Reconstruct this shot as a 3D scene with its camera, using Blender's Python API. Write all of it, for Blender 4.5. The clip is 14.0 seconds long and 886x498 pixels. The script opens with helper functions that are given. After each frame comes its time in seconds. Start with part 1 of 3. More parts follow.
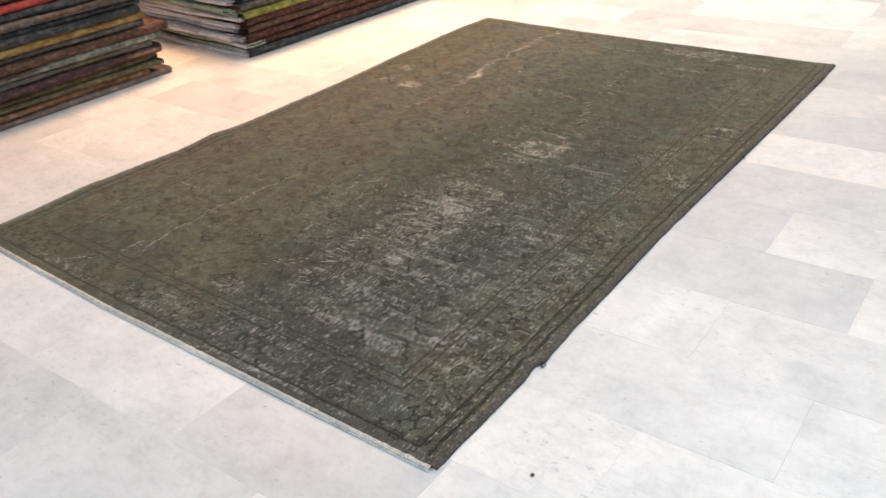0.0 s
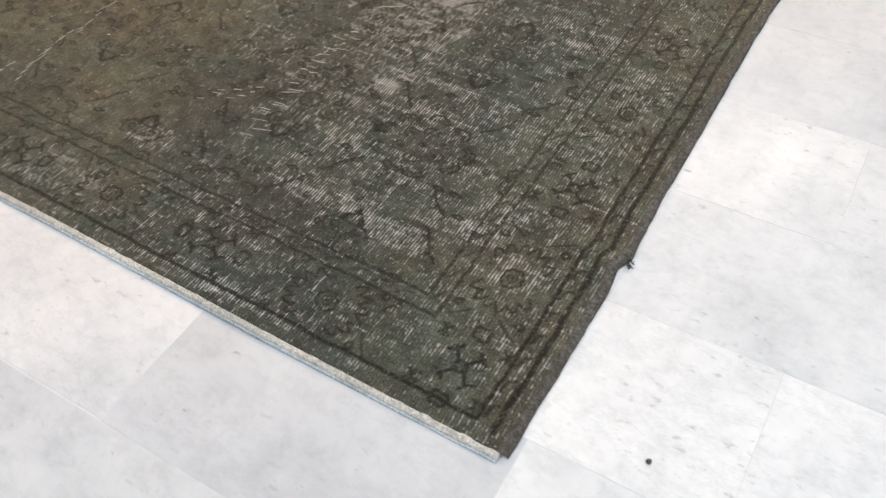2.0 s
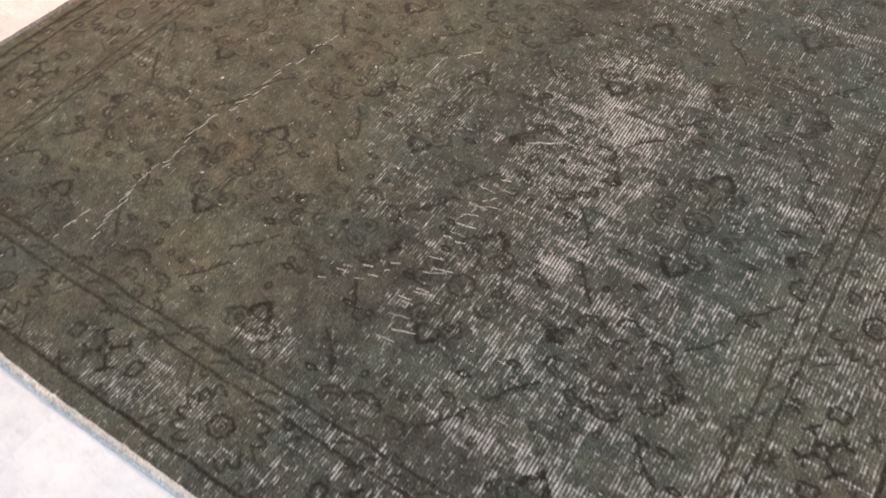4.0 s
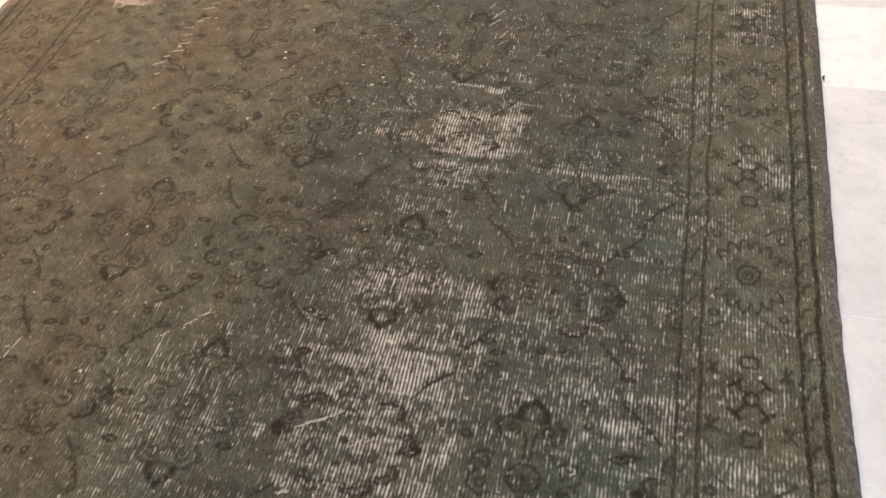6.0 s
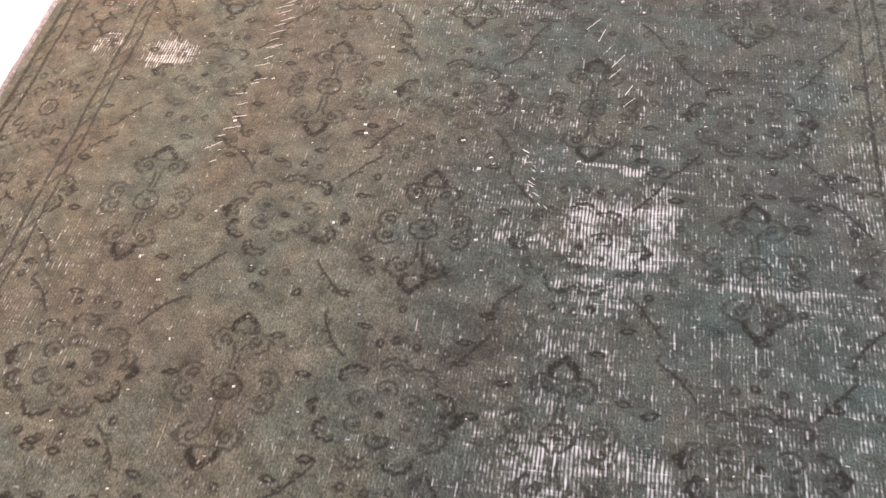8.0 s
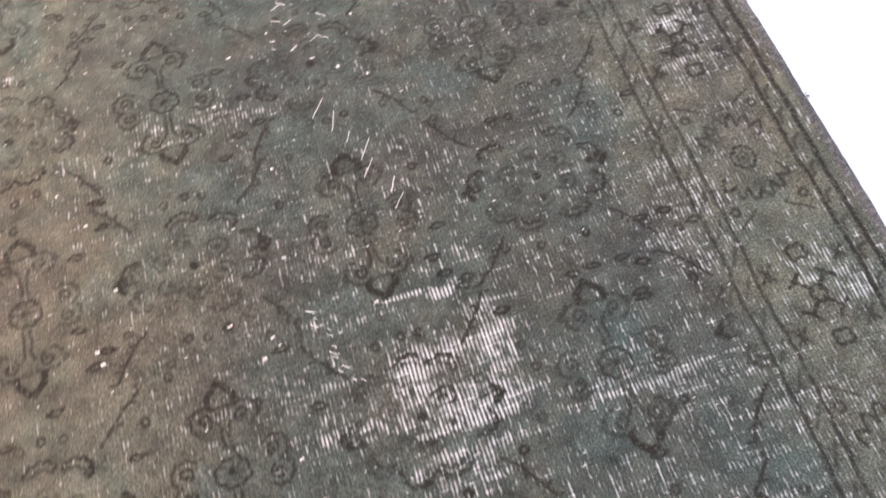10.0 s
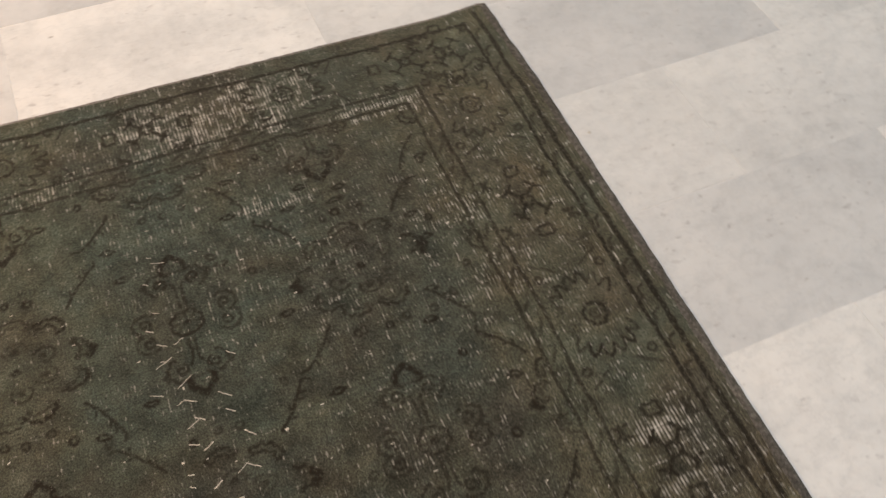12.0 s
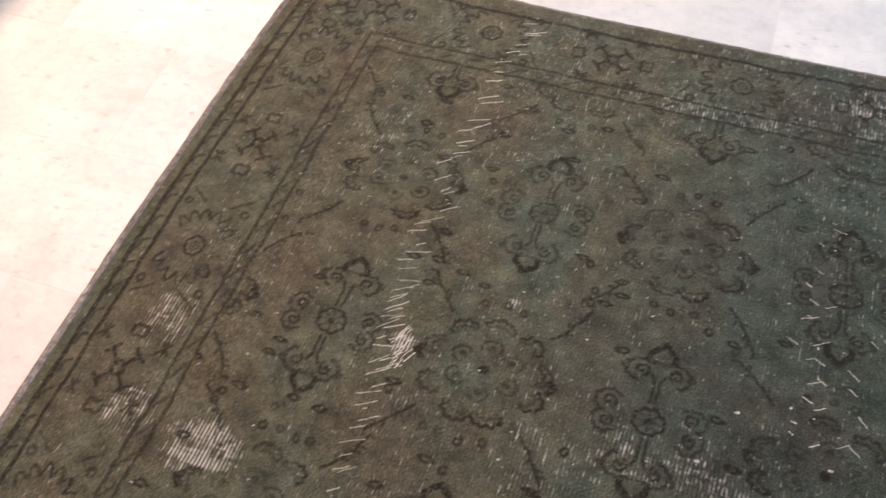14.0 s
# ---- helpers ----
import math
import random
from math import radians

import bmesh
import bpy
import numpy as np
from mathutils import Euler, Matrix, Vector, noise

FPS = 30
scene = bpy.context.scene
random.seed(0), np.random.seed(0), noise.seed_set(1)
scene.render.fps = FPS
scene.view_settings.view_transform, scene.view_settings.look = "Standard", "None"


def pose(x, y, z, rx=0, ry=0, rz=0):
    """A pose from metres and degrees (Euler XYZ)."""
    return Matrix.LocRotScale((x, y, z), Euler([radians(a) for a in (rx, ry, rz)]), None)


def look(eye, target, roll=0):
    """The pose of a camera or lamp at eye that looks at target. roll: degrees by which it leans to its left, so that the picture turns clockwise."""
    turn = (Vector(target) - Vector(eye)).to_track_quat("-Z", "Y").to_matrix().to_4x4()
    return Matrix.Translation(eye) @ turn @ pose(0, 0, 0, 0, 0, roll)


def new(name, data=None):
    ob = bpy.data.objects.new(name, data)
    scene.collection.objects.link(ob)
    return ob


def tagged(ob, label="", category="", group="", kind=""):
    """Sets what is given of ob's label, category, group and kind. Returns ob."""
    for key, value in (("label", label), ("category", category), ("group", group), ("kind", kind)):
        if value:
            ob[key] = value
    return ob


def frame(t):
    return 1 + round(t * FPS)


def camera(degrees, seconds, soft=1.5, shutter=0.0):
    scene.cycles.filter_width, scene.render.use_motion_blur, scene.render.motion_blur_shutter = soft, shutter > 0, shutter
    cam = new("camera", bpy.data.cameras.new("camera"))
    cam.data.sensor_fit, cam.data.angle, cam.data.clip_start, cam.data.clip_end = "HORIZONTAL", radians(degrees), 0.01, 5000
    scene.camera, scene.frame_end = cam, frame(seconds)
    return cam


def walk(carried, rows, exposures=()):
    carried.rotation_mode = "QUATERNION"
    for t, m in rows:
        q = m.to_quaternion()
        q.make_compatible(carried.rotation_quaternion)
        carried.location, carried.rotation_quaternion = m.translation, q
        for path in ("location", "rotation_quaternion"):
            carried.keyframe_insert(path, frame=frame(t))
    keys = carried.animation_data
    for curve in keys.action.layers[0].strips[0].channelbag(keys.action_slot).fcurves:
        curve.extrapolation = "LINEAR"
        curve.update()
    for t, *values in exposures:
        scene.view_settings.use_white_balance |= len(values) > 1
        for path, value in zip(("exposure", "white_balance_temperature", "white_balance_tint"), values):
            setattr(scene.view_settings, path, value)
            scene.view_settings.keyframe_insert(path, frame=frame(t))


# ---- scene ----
cam = camera(55.6, 14.0, soft=1.5, shutter=0.4)
PATH = [
    (0, (0.899, -1.001, 1.318), (-0.195, 0.345, 0.322), -4.3),
    (0.5, (0.739, -0.912, 1.31), (-0.249, 0.448, 0.227), -3.2),
    (1, (0.6, -0.781, 1.253), (-0.327, 0.502, 0.03), -2.9),
    (1.5, (0.44, -0.599, 1.176), (-0.419, 0.536, -0.229), -3.6),
    (2, (0.283, -0.506, 1.153), (-0.462, 0.565, -0.363), -4.1),
    (2.5, (0.107, -0.449, 1.178), (-0.56, 0.604, -0.386), -3.7),
    (3, (0.004, -0.35, 1.18), (-0.711, 0.633, -0.408), -3.9),
    (3.2, (-0.054, -0.298, 1.18), (-0.822, 0.625, -0.42), -5.2),
    (5.3, (-0.406, 0.083, 1.194), (-0.912, 1.26, -0.341), -4.3),
    (5.5, (-0.397, 0.139, 1.188), (-0.829, 1.351, -0.343), -4.2),
    (6, (-0.394, 0.319, 1.169), (-0.766, 1.563, -0.352), -5.2),
    (6.5, (-0.415, 0.416, 1.166), (-0.814, 1.634, -0.369), -6.6),
    (7, (-0.533, 0.509, 1.165), (-0.924, 1.707, -0.388), -6.9),
    (7.2, (-0.604, 0.548, 1.172), (-0.981, 1.736, -0.392), -7.1),
    (9.3, (-0.771, 1.063, 1.15), (-0.911, 1.989, -0.617), -11.1),
    (9.5, (-0.749, 1.106, 1.138), (-0.773, 2.01, -0.646), -9.1),
    (10, (-0.766, 1.234, 1.149), (-0.569, 2.107, -0.64), -5.2),
    (10.5, (-0.793, 1.343, 1.176), (-0.471, 2.271, -0.566), -4.3),
    (11, (-0.741, 1.475, 1.195), (-0.336, 2.451, -0.502), -3.0),
    (11.5, (-0.662, 1.673, 1.198), (-0.178, 2.658, -0.474), -0.4),
    (12, (-0.661, 1.774, 1.187), (-0.182, 2.793, -0.466), 3.0),
    (12.5, (-0.747, 1.805, 1.184), (-0.511, 2.897, -0.474), 1.4),
    (13, (-0.925, 1.759, 1.202), (-1.06, 2.873, -0.453), -2.6),
    (13.5, (-1.01, 1.715, 1.207), (-1.39, 2.796, -0.432), -5.0),
    (14, (-1.057, 1.651, 1.211), (-1.537, 2.684, -0.433), -5.8),
]
walk(cam, [(t, look(eye, target, roll)) for t, eye, target, roll in PATH],
     exposures=[(0.0, 0.05, 6450, 10), (1.0, -0.03, 6400, 10), (2.0, 0.14, 6400, 10), (2.5, 0.20, 6400, 9), (3.2, 0.06, 6600, 11), (5.3, 0.92, 5500, 15), (5.6, 0.65, 6000, 15), (5.9, 0.25, 6600, 13),
                (6.2, 0.25, 6700, 13), (6.5, 0.25, 6650, 13), (6.8, 0.4, 6400, 15), (7.0, 0.8, 6050, 17), (7.2, 0.9, 5900, 17),
                (9.3, 0.85, 5200, 18), (9.5, 0.88, 5200, 19), (10.0, 0.92, 5450, 18), (10.2, 0.65, 5800, 15), (10.5, 0.2, 6200, 13), (10.8, -0.1, 6450, 11), (11.0, -0.30, 6550, 11), (11.5, -0.46, 6650, 9),
                (12.0, -0.48, 6700, 9), (12.5, -0.40, 6600, 11), (13.0, -0.38, 5900, 10), (13.5, -0.33, 5650, 9), (14.0, -0.31, 5500, 9)])

# ---- light: ceiling lamps of the showroom ----
world = bpy.data.worlds.new("world")
scene.world = world
world.use_nodes = True
world.node_tree.nodes["Background"].inputs["Color"].default_value = (0.05, 0.05, 0.055, 1)
world.node_tree.nodes["Background"].inputs["Strength"].default_value = 0.2


def ceiling_lamp(x, y, z, sx, sy, power, colour, spread=170):
    data = bpy.data.lights.new("lamp_light", "AREA")
    data.shape, data.size, data.size_y = "RECTANGLE", sx, sy
    data.energy, data.color = power, colour
    ob = new("lamp_light", data)
    data.spread = radians(spread)
    ob.location = (x, y, z)
    return ob


COOL, WARM, NEUTRAL = (0.86, 0.93, 1.0), (1.0, 0.56, 0.31), (1.0, 0.96, 0.9)
ceiling_lamp(1.6, 0.2, 2.95, 1.2, 2.4, 62, COOL)
ceiling_lamp(-0.7, 4.3, 2.95, 2.4, 1.0, 90, NEUTRAL)
ceiling_lamp(-1.2, -1.2, 2.95, 1.8, 1.2, 40, COOL)
ceiling_lamp(-3.3, 2.75, 2.95, 0.7, 2.0, 108, WARM, 125)

# ---- materials ----
MATS = {}


def material(name):
    m = bpy.data.materials.new(name)
    m.use_nodes = True
    nt = m.node_tree
    return m, nt, nt.nodes["Principled BSDF"], nt.links


def node(nt, kind, **props):
    n = nt.nodes.new(kind)
    for k, v in props.items():
        setattr(n, k, v)
    return n


def noise_tex(nt, vec, scale, detail=4.0, rough=0.55):
    n = nt.nodes.new("ShaderNodeTexNoise")
    n.inputs["Scale"].default_value, n.inputs["Detail"].default_value = scale, detail
    n.inputs["Roughness"].default_value = rough
    if vec is not None:
        nt.links.new(vec, n.inputs["Vector"])
    return n.outputs["Fac"]


def ramp(nt, fac, stops):
    n = nt.nodes.new("ShaderNodeValToRGB")
    els = n.color_ramp.elements
    while len(els) < len(stops):
        els.new(0.5)
    for e, (p, c) in zip(els, stops):
        e.position, e.color = p, (*c, 1) if len(c) == 3 else c
    nt.links.new(fac, n.inputs["Fac"])
    return n.outputs["Color"]


def grey(v):
    return (v, v, v)


def mix(nt, fac, a, b, blend="MIX"):
    n = nt.nodes.new("ShaderNodeMix")
    n.data_type, n.blend_type = "RGBA", blend
    for sock, v in ((n.inputs["Factor"], fac), (n.inputs["A"], a), (n.inputs["B"], b)):
        if isinstance(v, bpy.types.NodeSocket):
            nt.links.new(v, sock)
        elif isinstance(v, (int, float)):
            sock.default_value = v
        else:
            sock.default_value = (*v, 1)
    return n.outputs["Result"]


def calc(nt, op, a, b=0.0, clamp=False):
    n = nt.nodes.new("ShaderNodeMath")
    n.operation, n.use_clamp = op, clamp
    for sock, v in zip(n.inputs, (a, b)):
        if isinstance(v, bpy.types.NodeSocket):
            nt.links.new(v, sock)
        else:
            sock.default_value = v
    return n.outputs[0]


def stretched(nt, vec, sx, sy, sz):
    n = nt.nodes.new("ShaderNodeMapping")
    n.inputs["Scale"].default_value = (sx, sy, sz)
    nt.links.new(vec, n.inputs["Vector"])
    return n.outputs["Vector"]


def bump(nt, bsdf, height, strength, distance):
    n = nt.nodes.new("ShaderNodeBump")
    n.inputs["Strength"].default_value, n.inputs["Distance"].default_value = strength, distance
    nt.links.new(height, n.inputs["Height"])
    nt.links.new(n.outputs["Normal"], bsdf.inputs["Normal"])


def obj_coords(nt):
    return nt.nodes.new("ShaderNodeTexCoord").outputs["Object"]


def world_coords(nt):
    return nt.nodes.new("ShaderNodeNewGeometry").outputs["Position"]


def marble():
    m, nt, b, ln = material("white_marble")
    info = nt.nodes.new("ShaderNodeObjectInfo")
    pos = world_coords(nt)
    # every slab takes its own cut of the stone
    off = nt.nodes.new("ShaderNodeVectorMath")
    off.operation = "MULTIPLY_ADD"
    off.inputs[1].default_value = (1, 1, 1)
    comb = nt.nodes.new("ShaderNodeCombineXYZ")
    ln.new(calc(nt, "MULTIPLY", info.outputs["Random"], 37.0), comb.inputs[0])
    ln.new(calc(nt, "MULTIPLY", info.outputs["Random"], 91.0), comb.inputs[1])
    ln.new(pos, off.inputs[0])
    ln.new(comb.outputs[0], off.inputs[2])
    p = off.outputs[0]
    cloud = noise_tex(nt, p, 4.0, 7, 0.68)
    base = ramp(nt, cloud, [(0.28, (0.57, 0.58, 0.59)), (0.46, (0.70, 0.706, 0.71)), (0.60, (0.77, 0.77, 0.767))])
    tone = ramp(nt, info.outputs["Random"], [(0.0, (0.80, 0.81, 0.83)), (0.3, (0.90, 0.905, 0.91)), (0.6, (0.98, 0.98, 0.98)), (1.0, (1.07, 1.06, 1.045))])
    col = mix(nt, 1.0, base, tone, "MULTIPLY")
    mottle = ramp(nt, noise_tex(nt, p, 24.0, 5, 0.75), [(0.32, grey(0.90)), (0.5, grey(1.0)), (0.7, grey(1.03))])
    col = mix(nt, 1.0, col, mottle, "MULTIPLY")
    vein = noise_tex(nt, stretched(nt, p, 1.0, 2.2, 1), 5.0, 7, 0.7)
    veins = ramp(nt, calc(nt, "ABSOLUTE", calc(nt, "SUBTRACT", vein, 0.5)), [(0.0, grey(1)), (0.014, grey(0.25)), (0.04, grey(0))])
    col = mix(nt, calc(nt, "MULTIPLY", veins, 0.20), col, (0.40, 0.42, 0.44))
    gate = ramp(nt, noise_tex(nt, p, 3.1, 2), [(0.40, grey(0)), (0.56, grey(1))])
    fleck = ramp(nt, noise_tex(nt, stretched(nt, p, 1, 2.0, 1), 34.0, 4, 0.6), [(0.60, grey(0)), (0.70, grey(1))])
    col = mix(nt, calc(nt, "MULTIPLY", calc(nt, "MULTIPLY", fleck, gate), 0.52), col, (0.34, 0.33, 0.34))
    pits = ramp(nt, noise_tex(nt, stretched(nt, p, 1.3, 2.6, 1), 19.0, 2, 0.5), [(0.735, grey(0)), (0.785, grey(1))])
    col = mix(nt, calc(nt, "MULTIPLY", pits, 0.6), col, (0.25, 0.23, 0.22))
    grime = ramp(nt, noise_tex(nt, pos, 1.1, 3), [(0.4, grey(0)), (0.7, grey(1))])
    col = mix(nt, calc(nt, "MULTIPLY", grime, 0.10), col, (0.55, 0.5, 0.44))
    ln.new(col, b.inputs["Base Color"])
    rough = ramp(nt, noise_tex(nt, pos, 9.0, 4), [(0.3, grey(0.30)), (0.7, grey(0.46))])
    ln.new(rough, b.inputs["Roughness"])
    b.inputs["Specular IOR Level"].default_value = 0.35
    bump(nt, b, noise_tex(nt, pos, 40.0, 3), 0.03, 0.002)
    return m


def plaster(name, colour):
    m, nt, b, ln = material(name)
    pos = world_coords(nt)
    col = ramp(nt, noise_tex(nt, pos, 1.5, 6), [(0.3, tuple(c * 0.9 for c in colour)), (0.7, colour)])
    ln.new(col, b.inputs["Base Color"])
    b.inputs["Roughness"].default_value = 0.9
    bump(nt, b, noise_tex(nt, pos, 60.0, 3), 0.15, 0.002)
    return m


def grout():
    m, nt, b, ln = material("grey_grout")
    col = ramp(nt, noise_tex(nt, world_coords(nt), 12.0, 5), [(0.3, grey(0.64)), (0.7, grey(0.76))])
    ln.new(col, b.inputs["Base Color"])
    b.inputs["Roughness"].default_value = 0.85
    return m


def rug_pile():
    """Overdyed low pile: grey-green dye, dark woven outlines, worn places where the pale cotton shows."""
    m, nt, b, ln = material("overdyed_wool")
    pos = obj_coords(nt)
    ink = node(nt, "ShaderNodeAttribute", attribute_name="ink").outputs["Fac"]
    wear = node(nt, "ShaderNodeAttribute", attribute_name="wear").outputs["Fac"]
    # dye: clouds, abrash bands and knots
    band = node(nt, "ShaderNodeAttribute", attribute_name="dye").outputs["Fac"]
    cloud = noise_tex(nt, pos, 4.2, 5, 0.65)
    dye = ramp(nt, cloud, [(0.28, (0.068, 0.063, 0.052)), (0.42, (0.092, 0.086, 0.067)), (0.52, (0.093, 0.094, 0.072)), (0.62, (0.088, 0.097, 0.079)), (0.76, (0.118, 0.113, 0.084))])
    hue = ramp(nt, noise_tex(nt, stretched(nt, pos, 1.0, 0.6, 1), 7.5, 4, 0.6), [(0.34, (1.06, 0.995, 0.93)), (0.5, (1.0, 1.0, 1.0)), (0.66, (0.95, 1.01, 1.02))])
    dye = mix(nt, 1.0, dye, hue, "MULTIPLY")
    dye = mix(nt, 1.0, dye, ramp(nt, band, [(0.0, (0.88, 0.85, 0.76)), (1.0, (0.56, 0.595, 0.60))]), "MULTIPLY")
    teal = node(nt, "ShaderNodeAttribute", attribute_name="teal").outputs["Fac"]
    dye = mix(nt, 1.0, dye, ramp(nt, teal, [(0.0, (1.0, 1.0, 1.0)), (1.0, (0.89, 1.0, 1.05))]), "MULTIPLY")
    blot = ramp(nt, noise_tex(nt, pos, 22.0, 6, 0.75), [(0.3, grey(0.46)), (0.5, grey(0.98)), (0.70, grey(1.5))])
    col = mix(nt, 1.0, dye, blot, "MULTIPLY")
    knots = noise_tex(nt, stretched(nt, pos, 1.0, 0.75, 1), 420.0, 2, 0.6)
    col = mix(nt, 1.0, col, ramp(nt, knots, [(0.3, grey(0.45)), (0.5, grey(1.0)), (0.7, grey(1.7))]), "MULTIPLY")
    # woven outlines
    broken = ramp(nt, noise_tex(nt, pos, 190.0, 3), [(0.36, grey(0.4)), (0.50, grey(1.0))])
    col = mix(nt, calc(nt, "MULTIPLY", calc(nt, "MULTIPLY", ink, broken), 0.93, True), col, (0.012, 0.009, 0.006))
    # bare warps lie side by side along the rug, crossed by a few wefts
    sep = nt.nodes.new("ShaderNodeSeparateXYZ")
    ln.new(pos, sep.inputs[0])
    sway = noise_tex(nt, pos, 9.0, 2)
    phase = calc(nt, "ADD", calc(nt, "MULTIPLY", sep.outputs["X"], 2 * math.pi / 0.0060), calc(nt, "MULTIPLY", sway, 9.0))
    warp = calc(nt, "ADD", calc(nt, "MULTIPLY", calc(nt, "SINE", phase), 0.5), 0.5)
    rows = calc(nt, "ADD", calc(nt, "MULTIPLY", calc(nt, "SINE", calc(nt, "MULTIPLY", sep.outputs["Y"], 2 * math.pi / 0.0034)), 0.5), 0.5)
    ribs = ramp(nt, warp, [(0.0, grey(0.58)), (1.0, grey(1.30))])
    col = mix(nt, ramp(nt, wear, [(0.12, grey(0.06)), (0.50, grey(0.9))]), col, mix(nt, 1.0, col, ribs, "MULTIPLY"))
    single = noise_tex(nt, stretched(nt, pos, 165.0, 62.0, 1), 1.0, 2)
    weft = noise_tex(nt, stretched(nt, pos, 30.0, 290.0, 1), 1.0, 1)
    pick = calc(nt, "ADD", calc(nt, "MULTIPLY", single, 0.90), calc(nt, "MULTIPLY", weft, 0.20))
    shown = ramp(nt, calc(nt, "ADD", wear, calc(nt, "MULTIPLY", calc(nt, "SUBTRACT", pick, 0.55), 1.95)), [(0.33, grey(0)), (0.86, grey(1.0))])
    combed = calc(nt, "ADD", calc(nt, "MULTIPLY", warp, calc(nt, "ADD", calc(nt, "MULTIPLY", rows, 0.35), 0.65)), calc(nt, "MULTIPLY", ramp(nt, weft, [(0.60, grey(0)), (0.72, grey(1))]), 0.5), True)
    col = mix(nt, calc(nt, "MULTIPLY", shown, combed, True), col, (0.54, 0.52, 0.48))
    ln.new(col, b.inputs["Base Color"])
    b.inputs["Roughness"].default_value = 0.95
    b.inputs["Specular IOR Level"].default_value = 0.12
    b.inputs["Sheen Weight"].default_value = 0.30
    b.inputs["Sheen Roughness"].default_value = 0.5
    b.inputs["Sheen Tint"].default_value = (0.74, 0.75, 0.66, 1)
    height = calc(nt, "ADD", calc(nt, "MULTIPLY", knots, 0.7), calc(nt, "MULTIPLY", noise_tex(nt, pos, 60.0, 3), 0.5))
    bump(nt, b, height, 0.5, 0.003)
    return m


def cloth(name, dark, mid, light, scale=22.0):
    """Wool cloth with a mottled pattern in three tones."""
    m, nt, b, ln = material(name)
    pos = obj_coords(nt)
    pat = noise_tex(nt, stretched(nt, pos, 1.0, 1.0, 1.6), scale, 4, 0.65)
    col = ramp(nt, pat, [(0.27, dark), (0.5, mid), (0.76, light)])
    col = mix(nt, 1.0, col, ramp(nt, noise_tex(nt, pos, 300.0, 2), [(0.3, grey(0.6)), (0.7, grey(1.3))]), "MULTIPLY")
    wide = noise_tex(nt, stretched(nt, pos, 1, 1, 0.4), 3.0, 3)
    col = mix(nt, 1.0, col, ramp(nt, wide, [(0.3, grey(0.7)), (0.7, grey(1.2))]), "MULTIPLY")
    ln.new(col, b.inputs["Base Color"])
    b.inputs["Roughness"].default_value = 0.95
    b.inputs["Specular IOR Level"].default_value = 0.1
    bump(nt, b, noise_tex(nt, pos, 120.0, 3), 0.6, 0.004)
    return m


MARBLE, GROUT, PILE = marble(), grout(), rug_pile()
WALL, CEIL = plaster("wall_plaster", (0.72, 0.70, 0.66)), plaster("ceiling_plaster", (0.8, 0.8, 0.79))
COTTON = cloth("pale_cotton", (0.40, 0.39, 0.36), (0.56, 0.54, 0.49), (0.66, 0.64, 0.58), 60)
BLUE_COTTON = cloth("pale_blue_cotton", (0.38, 0.46, 0.52), (0.50, 0.58, 0.63), (0.60, 0.66, 0.70), 60)
SELVAGE = cloth("dark_selvage_wool", (0.060, 0.055, 0.048), (0.105, 0.097, 0.086), (0.20, 0.185, 0.165), 120)
GREY_SELVAGE = cloth("worn_grey_selvage", (0.10, 0.09, 0.085), (0.22, 0.20, 0.19), (0.40, 0.37, 0.35), 120)
THREAD = cloth("bare_cotton_thread", (0.38, 0.36, 0.32), (0.52, 0.49, 0.44), (0.62, 0.59, 0.53), 200)


# ---- building helpers ----
def link_mesh(name, verts, faces, mat, parent=None, label="", smooth=False):
    me = bpy.data.meshes.new(name)
    me.from_pydata(verts, [], faces)
    me.update()
    if smooth:
        me.polygons.foreach_set("use_smooth", [True] * len(me.polygons))
    if mat is not None:
        me.materials.append(mat)
    ob = new(name, me)
    if parent is not None:
        ob.parent = parent
    if label:
        ob["label"] = label
    return ob


def part(name, bm, mat, parent=None, label="", smooth=False):
    me = bpy.data.meshes.new(name)
    bmesh.ops.recalc_face_normals(bm, faces=bm.faces)
    bm.to_mesh(me)
    bm.free()
    if smooth:
        me.polygons.foreach_set("use_smooth", [True] * len(me.polygons))
    me.materials.append(mat)
    ob = new(name, me)
    if parent is not None:
        ob.parent = parent
    if label:
        ob["label"] = label
    return ob


def box_bm(x0, y0, z0, x1, y1, z1, bevel=0.0):
    bm = bmesh.new()
    bmesh.ops.create_cube(bm, size=1)
    for v in bm.verts:
        v.co = Vector(((x0 + x1) / 2 + v.co.x * (x1 - x0), (y0 + y1) / 2 + v.co.y * (y1 - y0), (z0 + z1) / 2 + v.co.z * (z1 - z0)))
    if bevel:
        bmesh.ops.bevel(bm, geom=bm.edges[:], offset=bevel, segments=2, affect="EDGES")
    return bm


def smoothstep(a, b, x):
    t = np.clip((x - a) / (b - a), 0, 1)
    return t * t * (3 - 2 * t)


def value_noise(x, y, fx, fy, seed):
    """Smooth noise from 0 to 1 at fx, fy cells a metre."""
    rng = np.random.RandomState(seed)
    g = rng.rand(256, 256)
    a, b = x * fx + 1000, y * fy + 1000
    i, j = np.floor(a).astype(int), np.floor(b).astype(int)
    u, v = a - i, b - j
    u, v = u * u * (3 - 2 * u), v * v * (3 - 2 * v)
    p, q, r, s = g[i % 256, j % 256], g[(i + 1) % 256, j % 256], g[i % 256, (j + 1) % 256], g[(i + 1) % 256, (j + 1) % 256]
    return (p * (1 - u) + q * u) * (1 - v) + (r * (1 - u) + s * u) * v


